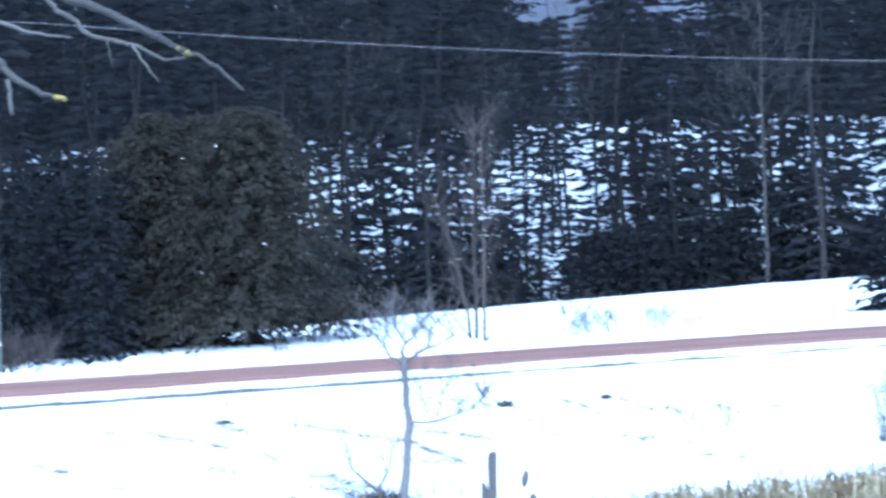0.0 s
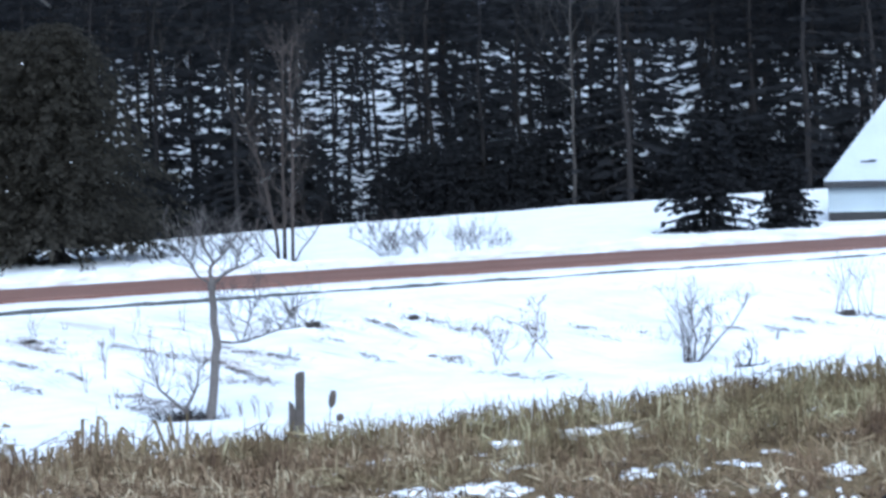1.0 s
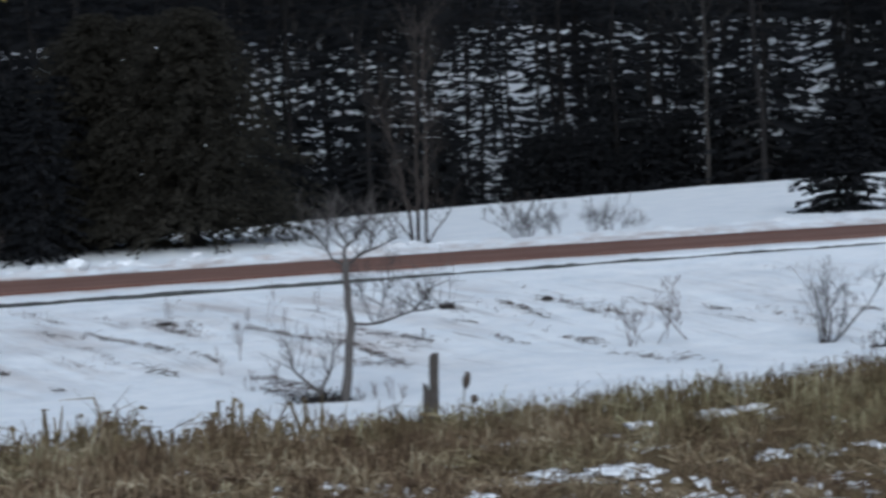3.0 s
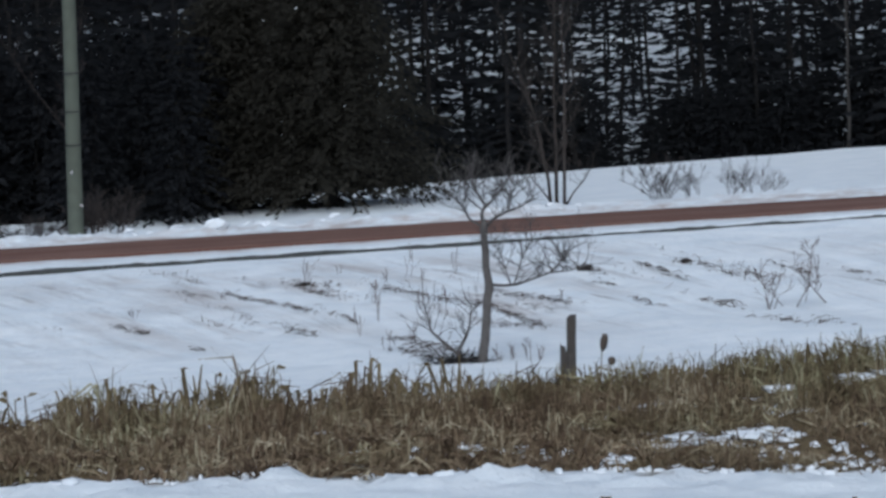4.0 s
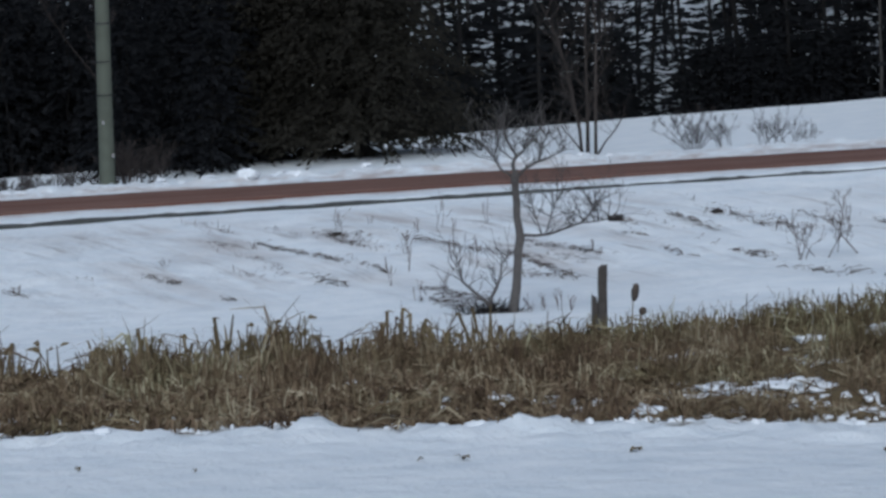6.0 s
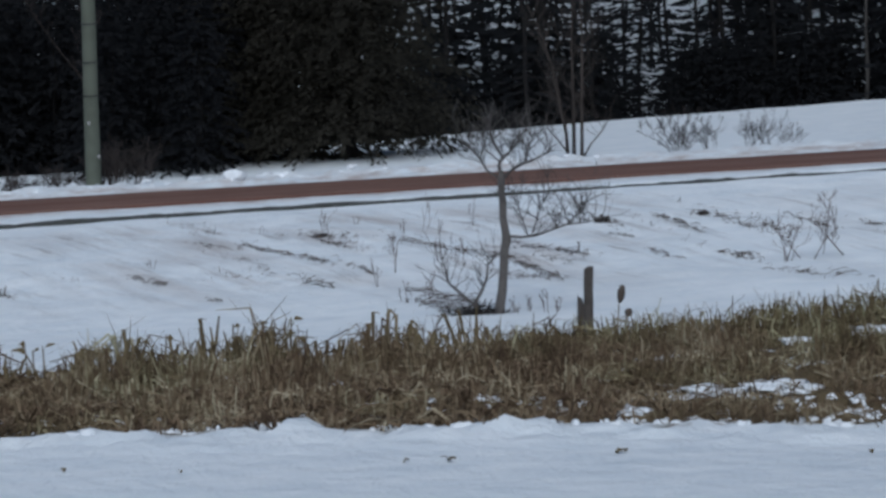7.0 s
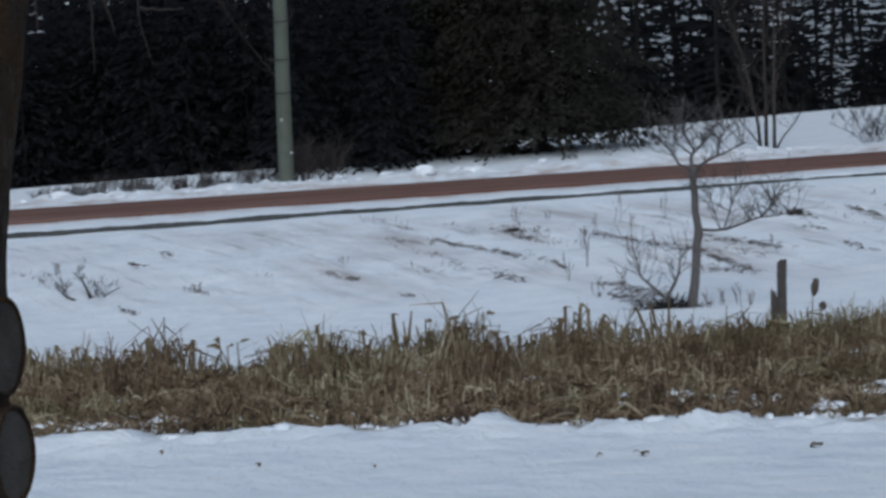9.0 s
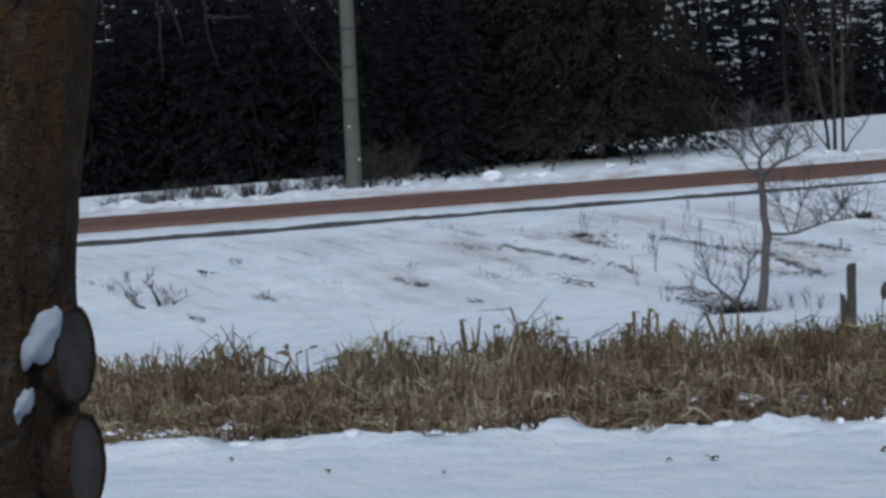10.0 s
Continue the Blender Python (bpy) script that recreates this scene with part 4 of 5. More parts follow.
def lump(name, x, y, w, d, h, seed, mat, label, category, group, sink=0.25):
    """An uneven low lump lying on the ground."""
    bm = bmesh.new()
    bmesh.ops.create_icosphere(bm, subdivisions=4 if w > 0.4 else 3, radius=1)
    for v in bm.verts:
        k = 1 + 0.75 * noise.noise(v.co * 1.6 + Vector((seed * 7.1, 0, 0))) + 0.55 * noise.noise(v.co * 4 + Vector((0, seed * 3.3, 0))) + 0.35 * noise.noise(v.co * 9 + Vector((0, seed * 1.3, 5)))
        v.co = Vector((v.co.x * w * k / 2, v.co.y * d * k / 2, max(-0.5, v.co.z) * h * k))
    ob = part(name, bm, mat, smooth=mat is SNOW)
    ob.matrix_basis = pose(x, y, ground_at(x, y) + h * (0.5 - sink) - 0.02)
    return tagged(ob, label, category, group)


def weed_tuft(g, x, y, w, seed):
    """A flattened tuft of dead stems, swept down the slope."""
    rng = random.Random(seed)
    for k in range(rng.randint(18, 40)):
        along, across = rng.gauss(0, w * 1.2), rng.gauss(0, w * 0.3)
        px, py = x + 0.5 * along + 0.866 * across, y - 0.866 * along + 0.5 * across
        p = Vector((px, py, ground_at(px, py) + 0.006))
        a = rng.gauss(-0.6, 0.9)
        d = Vector((math.cos(a), math.sin(a), rng.uniform(0.0, 0.22)))
        ln = w * rng.uniform(0.3, 0.9)
        g.blade(p, p + d * ln * 0.6 + Vector((0, 0, 0.01)), p + d * ln - Vector((0, 0, 0.2 * ln)), rng.uniform(0.006, 0.022), Vector((-d.y, d.x, 0.6)).normalized())


tufts = Geo()
rng_c = random.Random(3)
for k, (x, y, w) in enumerate(((2.81, 45.1, 0.24), (4.46, 45.3, 0.16), (-1.74, 45.2, 0.2), (11.25, 43.6, 0.22))):
    lump("dirt_clod", x, y, w, w * rng_c.uniform(0.8, 1.6), w * rng_c.uniform(0.22, 0.34) + 0.01, k, DIRT, "dark frozen clod of earth on the snowy bank", "dirt clod", "clods on the bank")
for k, (x, y, w) in enumerate(((2.81, 45.0, 0.25), (3.77, 45.2, 0.16), (4.04, 44.5, 0.2), (3.9, 44.9, 0.14), (4.46, 45.3, 0.2), (4.74, 44.9, 0.14), (5.01, 44.3, 0.13), (5.36, 44.0, 0.13), (-1.7, 45.2, 0.3), (-1.6, 44.6, 0.2),
                                (-1.77, 41.4, 0.3), (-3.11, 40.1, 0.12), (-6.38, 41.6, 0.14), (-1.12, 42.2, 0.16), (-0.95, 41.9, 0.1), (-1.97, 43.3, 0.25), (-1.75, 43.0, 0.22), (4.57, 42.1, 0.2), (4.75, 42.0, 0.15), (5.34, 40.3, 0.3),
                                (3.4, 42.4, 0.2), (3.0, 44.1, 0.16), (-7.39, 44.9, 0.18), (-7.77, 44.1, 0.15), (-6.46, 41.7, 0.2), (-7.15, 39.9, 0.14), (10.42, 43.6, 0.3), (11.6, 43.4, 0.35), (5.79, 40.0, 0.3), (2.0, 43.0, 0.2),
                                (2.3, 42.7, 0.22), (1.5, 43.4, 0.2), (1.9, 42.4, 0.2), (-0.2, 44.0, 0.22), (0.1, 43.6, 0.2), (0.45, 43.2, 0.22), (-0.5, 44.4, 0.18), (-2.6, 44.2, 0.2), (-2.9, 44.6, 0.16), (-3.6, 45.0, 0.16),
                                (-2.3, 43.8, 0.2), (0.2, 39.6, 0.4), (0.35, 39.2, 0.4), (0.0, 39.9, 0.3), (0.1, 38.9, 0.35), (0.35, 38.6, 0.4), (-0.15, 39.4, 0.3), (1.2, 41.2, 0.25), (1.6, 41.6, 0.3), (1.3, 42.2, 0.25), (1.0, 42.8, 0.3), (1.7, 40.9, 0.25), (-4.4, 42.2, 0.2), (-4.1, 41.8, 0.16), (9.9, 42.6, 0.2), (9.3, 43.0, 0.2), (7.0, 44.0, 0.16), (5.9, 44.6, 0.22), (6.2, 44.2, 0.2), (7.2, 42.9, 0.14))):
    weed_tuft(tufts, x, y, w, 500 + k)
tagged(piece("weed_tufts", tufts, SOILWEED), "flattened dark tufts of dead weeds on the bank", "weeds", kind="stuff")
for k, (x, y, w, h) in enumerate(((2.5, 24.85, 0.62, 0.09), (3.14, 25.1, 0.5, 0.10), (-0.93, 26.6, 0.16, 0.06), (0.46, 24.8, 0.2, 0.07), (0.96, 25.1, 0.2, 0.06), (4.63, 25.8, 0.35, 0.05), (-0.92, 27.4, 0.16, 0.05),
                                  (-4.6, 23.9, 0.34, 0.08), (-4.09, 24.2, 0.2, 0.06), (-5.2, 23.6, 0.2, 0.06), (1.7, 23.5, 0.25, 0.07), (3.6, 23.7, 0.2, 0.06), (5.6, 25.9, 0.4, 0.05), (5.1, 24.6, 0.3, 0.05), (6.4, 25.2, 0.35, 0.06), (3.7, 28.2, 0.3, 0.06), (4.5, 28.5, 0.45, 0.07), (4.95, 28.6, 0.3, 0.06))):
    lump("snow_patch", x, y, w, w * 1.3, h * 0.75, 50 + k, SNOW, "old lump of snow lying in the dead grass", "snow patch", "snow lumps in the grass")


rng_s = random.Random(37)
for k in range(48):
    x = -12.8 + 0.345 * k + rng_s.uniform(-.2, .2)
    w = rng_s.choice((0.10, 0.14, 0.2, 0.3)) * (1.0 if x < -2 else 0.7)
    lump("snow_lump", x, 57.3 + rng_s.uniform(-.5, .35), w * 1.3, w, w * rng_s.uniform(0.25, 0.42), 150 + k, SNOW, "rough lump of ploughed snow on the road bank", "snow lump", "lumps on the road bank")


def snow_chunk(x, y, w, h, seed):
    """A broken slab of crust: flat top, cut edges."""
    rng = random.Random(seed)
    bm, m = bmesh.new(), rng.randint(6, 9)
    lo, hi = [], []
    for i in range(m):
        a = 2 * math.pi * (i + rng.uniform(-.3, .3)) / m
        k = rng.uniform(0.7, 1.2)
        lo.append(bm.verts.new((math.cos(a) * w * 0.5 * k, math.sin(a) * w * 0.4 * k, -0.06)))
        hi.append(bm.verts.new((math.cos(a) * w * 0.47 * k, math.sin(a) * w * 0.37 * k, h * rng.uniform(0.7, 1.05))))
    for i in range(m):
        j = (i + 1) % m
        bm.faces.new((lo[i], lo[j], hi[j], hi[i]))
    bm.faces.new(hi)
    bm.faces.new(lo[::-1])
    bmesh.ops.bevel(bm, geom=bm.edges[:], offset=0.010, segments=2, affect="EDGES")
    ob = part("snow_chunk", bm, SNOW, smooth=True)
    ob.matrix_basis = pose(x, y, ground_at(x, y), rng.uniform(-8, 8), rng.uniform(-8, 8))
    tagged(ob, "broken chunk of crusted snow beside the grass", "snow chunk", "chunks along the grass")


rng_e = random.Random(29)
for k in range(46):
    x = -7.2 + 0.38 * k + rng_e.uniform(-.3, .3)
    w = rng_e.choice((0.07, 0.10, 0.13, 0.17, 0.22))
    snow_chunk(x, 22.48 + rng_e.uniform(-.12, .3), w * 1.2, w * rng_e.uniform(0.08, 0.2) + 0.015, 90 + k)


def fallen_leaf(x, y, w, seed):
    rng = random.Random(seed)
    g = Geo()
    for k in range(3):
        a = rng.uniform(0, 6.28)
        d = Vector((math.cos(a), math.sin(a), 0.15))
        g.blade(Vector((0, 0, 0.004)), d * w * 0.5 + Vector((0, 0, 0.03)), d * w + Vector((0, 0, 0.012)), w * 0.45, Vector((-d.y, d.x, 0.3)))
    ob = piece("dead_leaf", g, REED)
    ob.matrix_basis = pose(x, y, ground_at(x, y) + 0.004)
    tagged(ob, "curled brown dead leaf on the yard snow", "leaf", "leaves on the snow")


for k, (x, y, w) in enumerate(((0.1, 20.94, 0.08), (1.38, 21.2, 0.07), (-0.25, 20.9, 0.05), (-3.66, 21.6, 0.04), (-2.8, 20.85, 0.04), (1.45, 21.25, 0.05), (-1.9, 20.6, 0.03), (3.3, 21.0, 0.04))):
    fallen_leaf(x, y, w, k)


# ================= dead grass strip =================
PATCHES = ((2.5, 24.85, 0.4), (3.14, 25.1, 0.35), (4.63, 25.8, 0.25), (5.6, 25.9, 0.3), (6.4, 25.2, 0.25), (-4.6, 23.9, 0.3), (-4.09, 24.2, 0.2), (-5.2, 23.6, 0.25), (1.7, 23.5, 0.2), (3.6, 23.7, 0.18), (-0.93, 26.6, 0.13), (0.46, 24.8, 0.15), (0.96, 25.1, 0.15), (5.1, 24.6, 0.2), (3.7, 28.2, 0.2), (4.5, 28.5, 0.28), (4.95, 28.6, 0.2))


def stand(x):
    """How high the grass stands along the strip: broken down in one place, ragged to the west, even to the east."""
    heaps = sum(k * math.exp(-((x - a) / w) ** 2) for a, w, k in ((-5.9, 0.2, 0.2), (-4.75, 0.2, 0.3), (-3.28, 0.14, 0.35), (-2.5, 0.22, 0.3), (-1.75, 0.16, 0.3), (-0.6, 0.2, 0.3), (0.45, 0.2, 0.25), (-4.05, 0.2, -0.3)))
    return (1 + heaps - 0.7 * math.exp(-((x + 4.35) / 0.28) ** 2)) * (0.85 if x < -5.4 else 1.0) * (1.0 + 0.25 * max(0.0, min(1.0, (x - 1.0) / 1.5, (8.5 - x) / 3)))


def grass_strip():
    rng = random.Random(55)
    g = Geo()
    for _ in range(66000):
        x, y = rng.uniform(-7.6, 10.4), rng.uniform(22.2, 30.9)
        tuft = noise.noise(Vector((x * 1.3, y * 1.1, 3))) + 0.5 * noise.noise(Vector((x * 3.7, y * 2.5, 8)))
        edge = 22.65 + 0.5 * noise.noise(Vector((x * 1.2, 0, 11))) + 0.4 * noise.noise(Vector((x * 4, 0, 2)))
        if y < edge or rng.random() > 0.6 + 0.8 * tuft:
            continue
        if any(abs(x - a) < w and b_ - 1.0 < y < b_ + w for a, b_, w in PATCHES) and rng.random() < 0.8:
            continue
        far = (y - 23) / 8
        z = ground_at(x, y) - 0.01
        even = 1.15 if x < 1.5 else 0.28
        h = rng.uniform(0.15, 0.36) * (0.62 + 0.55 * far) * max(0.35, 1 + even * tuft) * stand(x)
        a = 0.9 * math.sin(2.1 * x + 1.3 * y) + rng.gauss(0, 1.1) + (math.pi if rng.random() < 0.45 else 0)
        out = Vector((math.cos(a), math.sin(a) * 0.7, 0))
        p = Vector((x, y, z))
        way = rng.random()
        if way < 0.62 - 0.36 * far:      # lying in the mat
            ln = rng.uniform(0.14, 0.5)
            q, r = p + out * ln * 0.5 + Vector((0, 0, rng.uniform(0.02, 0.16))), p + out * ln + Vector((0, 0, rng.uniform(0.0, 0.13)))
        elif way < 0.74 - 0.28 * far:     # snapped over
            q = p + out * h * rng.uniform(0.1, 0.4) + Vector((0, 0, h * rng.uniform(0.5, 0.85)))
            r = q + out * h * rng.uniform(0.4, 0.9) - Vector((0, 0, h * rng.uniform(0.05, 0.5)))
        else:
            q = p + out * h * rng.uniform(0.02, 0.25) + Vector((0, 0, h * 0.65))
            r = p + out * h * rng.uniform(0.05, 0.5) + Vector((0, 0, h * rng.uniform(0.6, 1.0)))
        side = Vector((math.cos(a + 1.57) + 0.4, 0.3, rng.uniform(-.6, .6))).normalized()
        g.blade(p, q, r, rng.uniform(0.007, 0.022) * (1.4 if way < 0.5 else 1.0) * (1.0 if x < 2 else 0.75), side)
    tagged(piece("dead_grass", g, STRAW), "strip of straw-brown dead grass flattened by snow", "grass", kind="stuff")
    # thin upright stalks along the far edge of the strip, some snapped over
    g = Geo()
    for _ in range(520):
        x = rng.uniform(-7.6, 10.4)
        y = 29.9 + rng.gauss(0, 0.5)
        left = (1.0 if x < 0.5 else 0.42) * stand(x)
        h = rng.uniform(0.18, 0.5) * (0.75 + 0.8 * max(0, noise.noise(Vector((x * 1.1, 0, 5))))) * left + 0.1
        z = ground_at(x, y) - 0.02
        lean = Vector((rng.gauss(0, 0.2), rng.gauss(0, 0.2), 1)).normalized()
        p, q = Vector((x, y, z)), Vector((x, y, z)) + lean * h
        kind_ = rng.random()
        if kind_ < 0.3:
            bend = Vector((rng.choice((-1, 1)) * rng.uniform(0.04, 0.14), 0, -rng.uniform(0.0, 0.14)))
            g.blade(p, q, q + bend, 0.022 + 0.014 * left, Vector((1, 0.2, 0.2)).normalized())
        elif kind_ < 0.6:
            g.blade(p, p.lerp(q, 0.6) + Vector((0.01, 0, 0)), q, 0.018 + 0.014 * left, Vector((1, 0.2, 0)).normalized())
        else:
            g.tube([p, p.lerp(q, 0.6), q], [0.010, 0.008, 0.004], 4)
    tagged(piece("dead_stalks", g, REED), "thin dry stalks standing along the grass strip", "stalks", kind="stuff")


grass_strip()


def snow_crumbs():
    """Bits of old snow left between the tufts, most of them near the yard."""
    rng = random.Random(71)
    g = Geo()
    for _ in range(1300):
        x, y = rng.uniform(-7.4, 10), 22.65 + abs(rng.gauss(0, 0.95))
        if noise.noise(Vector((x * 0.9, y * 0.9, 6))) < -0.05:
            continue
        z = ground_at(x, y)
        w, h = rng.uniform(0.015, 0.06), rng.uniform(0.01, 0.04)
        b_, m = len(g.v), 7
        for lev, k in ((-0.02, 1.0), (h * 0.6, 0.85), (h, 0.4)):
            for i in range(m):
                a = 2 * math.pi * i / m
                q = k * w * rng.uniform(0.5, 1.5)
                g.v.append((x + math.cos(a) * q, y + math.sin(a) * q, z + lev))
        for j in range(2):
            for i in range(m):
                n = (i + 1) % m
                g.f.append((b_ + j * m + i, b_ + j * m + n, b_ + j * m + m + n, b_ + j * m + m + i))
        g.f.append(tuple(b_ + 2 * m + i for i in range(m)))
    tagged(piece("snow_crumbs", g, SNOW, smooth=True), "crumbs of old snow between tufts of grass", "snow", kind="stuff")


snow_crumbs()


def bank_litter():
    """Dead stems and crumbs of soil strewn over the crust of the bank, thick in some places, drawn out down the slope."""
    rng = random.Random(66)
    g = Geo()
    made = 0
    while made < 900:
        x, y = rng.uniform(-11, 13), rng.uniform(42.0, 47.4)
        u, w = 0.866 * x + 0.5 * y, 0.05 * x - 0.087 * y
        m = noise.noise(Vector((u * 1.5, w * 1.5, 4))) + 0.6 * noise.noise(Vector((x * 0.35, y * 0.3, 1))) + 0.3 * noise.noise(Vector((u * 5, w * 5, 2)))
        if rng.random() > (m - 0.32) * 2.2:
            continue
        made += 1
        p = Vector((x, y, ground_at(x, y) + 0.004))
        a = rng.gauss(-0.9, 0.7)
        ln = rng.uniform(0.02, 0.11)
        d = Vector((math.cos(a), math.sin(a), rng.uniform(0.0, 0.5) if rng.random() < 0.7 else 1.2))
        g.blade(p, p + d * ln * 0.5 + Vector((0, 0, 0.012)), p + d * ln, rng.uniform(0.006, 0.02), Vector((-d.y, d.x, 0.5)).normalized())
    tagged(piece("bank_litter", g, TWIG), "brown dead stems strewn over the snowy bank", "litter", kind="stuff")


bank_litter()


def bent_stalk(x, y, h, lean, seed, top=0.09):
    """One stout dry stalk with a broad torn leaf."""
    rng = random.Random(seed)
    root = new("dry_stalk")
    root.matrix_basis = pose(x, y, ground_at(x, y) - 0.03)
    g = Geo()
    tip = Vector((lean, 0, h))
    g.tube([(0, 0, 0), tip * 0.5 + Vector((0.01, 0, 0)), tip], [0.011, 0.010, 0.007], 6)
    piece("stalk", g, REED, root)
    g = Geo()
    d = Vector((math.copysign(1, lean + 0.001) * rng.uniform(0.04, 0.1), 0.02, rng.uniform(-0.12, 0.02)))
    g.blade(tip * 0.9, tip + d * 0.4, tip + d * 1.3, 0.06, Vector((0.5, 0.3, 0.6)).normalized())
    piece("torn_leaf", g, REED, root)
    tagged(root, "stout dry stalk with a torn leaf in dead grass", "stalk", "stout stalks")


for k, (x, y, h, ln) in enumerate(((-4.1, 29.2, 0.42, -0.2), (-4.25, 29.5, 0.4, 0.01), (-4.12, 29.4, 0.44, 0.0), (-2.9, 29.8, 0.55, 0.05), (-2.2, 29.7, 0.5, 0.1), (-1.6, 30.0, 0.45, 0.02), (-1.3, 29.9, 0.4, -0.07),
                                   (-0.3, 30.1, 0.4, 0.12), (0.25, 30.0, 0.36, -0.1), (-5.3, 29.0, 0.4, 0.12), (-5.7, 28.8, 0.42, 0.06), (-6.0, 29.1, 0.38, -0.05), (-3.6, 29.6, 0.45, 0.1), (-4.75, 29.3, 0.4, 0.05),
                                   (-4.28, 29.3, 0.5, -0.02), (-5.2, 29.2, 0.5, 0.16), (-5.25, 29.3, 0.4, 0.03), (-5.85, 29.0, 0.48, 0.03), (-2.18, 29.8, 0.62, 0.05), (-1.95, 29.9, 0.58, 0.08), (-1.55, 30.0, 0.62, 0.03), (-3.2, 29.7, 0.52, 0.1), (8.9, 33.5, 0.62, 0.01), (3.4, 30.4, 0.32, 0.03), (5.0, 30.6, 0.3, -0.03))):
    bent_stalk(x, y, h, ln, k)


# ================= the house beyond the road =================
def roadside_house():
    x0, x1, y0, y1 = 16.62, 25.0, 66.0, 73.0
    base, eave = EYE - 3.0, EYE - 1.38
    root = new("house")
    root.matrix_basis = pose(x0, y0, base, 0, 0, -19)
    W, D, H = x1 - x0, y1 - y0, eave - base
    bm = bmesh.new()
    box(bm, 0.02, W - 0.02, 0.02, D - 0.02, -0.3, H)
    part("wall", bm, SIDING, root)
    # near-black skirt: the shaded gap under the pale wall, put into its colour
    bm = bmesh.new()
    box(bm, -0.02, W + 0.02, -0.03, D + 0.02, -0.3, 1.0, 0.01)
    part("foundation", bm, BASESHADE, root, "dark skirt coloured for the shade under the wall")
    n = 5
    for k in range(n):
        bm = bmesh.new()
        z = 1.0 + (H - 1.05) * k / n
        vs = [bm.verts.new(c) for c in ((-0.02, -0.035, z), (W, -0.035, z), (W, -0.008, z + 0.125), (-0.02, -0.008, z + 0.125), (-0.02, 0.03, z), (W, 0.03, z), (W, 0.03, z + 0.125), (-0.02, 0.03, z + 0.125))]
        for f in ((0, 1, 2, 3), (4, 5, 6, 7), (0, 1, 5, 4), (3, 2, 6, 7), (0, 3, 7, 4), (1, 2, 6, 5)):
            bm.faces.new([vs[i] for i in f])
        part("clapboard", bm, SIDING, root)
    bm = bmesh.new()
    box(bm, -0.1, W + 0.1, -0.19, D + 0.1, H - 0.03, H + 0.075, 0.01)
    part("eave_board", bm, DARKTRIM, root, "dark eave board")

    def hip(z, off, top):
        run = 3.2
        bm = bmesh.new()
        lo = [bm.verts.new(c) for c in ((-off, -off, z), (W + off, -off, z), (W + off, D + off, z), (-off, D + off, z))]
        hi = [bm.verts.new(c) for c in ((run, run, z + top), (W - run, run, z + top), (W - run, D - run, z + top), (run, D - run, z + top))]
        for i in range(4):
            j = (i + 1) % 4
            bm.faces.new((lo[i], lo[j], hi[j], hi[i]))
        bm.faces.new(hi)
        bm.faces.new(lo[::-1])
        return bm
    part("roof", hip(H + 0.07, 0.13, 4.5), DARKTRIM, root, "steep dark hipped roof")
    roof_snow = hip(H + 0.125, 0.125, 4.52)
    bmesh.ops.subdivide_edges(roof_snow, edges=roof_snow.edges[:], cuts=14, use_grid_fill=True)
    for v in roof_snow.verts:
        v.co.y += 0.03 * noise.noise(v.co * Vector((0.6, 1, 3)))
    part("roof_snow", roof_snow, DIMSNOW, root, "thin grey layer of snow on the roof")
    for k, (u, z, ln) in enumerate(((0.75, 0.45, 0.35), (0.95, 0.47, 0.2), (1.9, 1.2, 0.3))):
        bm = bmesh.new()
        yy = -0.16 + 0.73 * z
        box(bm, u, u + ln, yy - 0.02, yy + 0.06, H + 0.12 + z, H + 0.15 + z, 0.008)
        part("bare_shingle", bm, DARKTRIM, root, "dark shingle showing through snow")
    tagged(root, "pale clapboard house with steep snow-covered roof by the road", "house")


roadside_house()


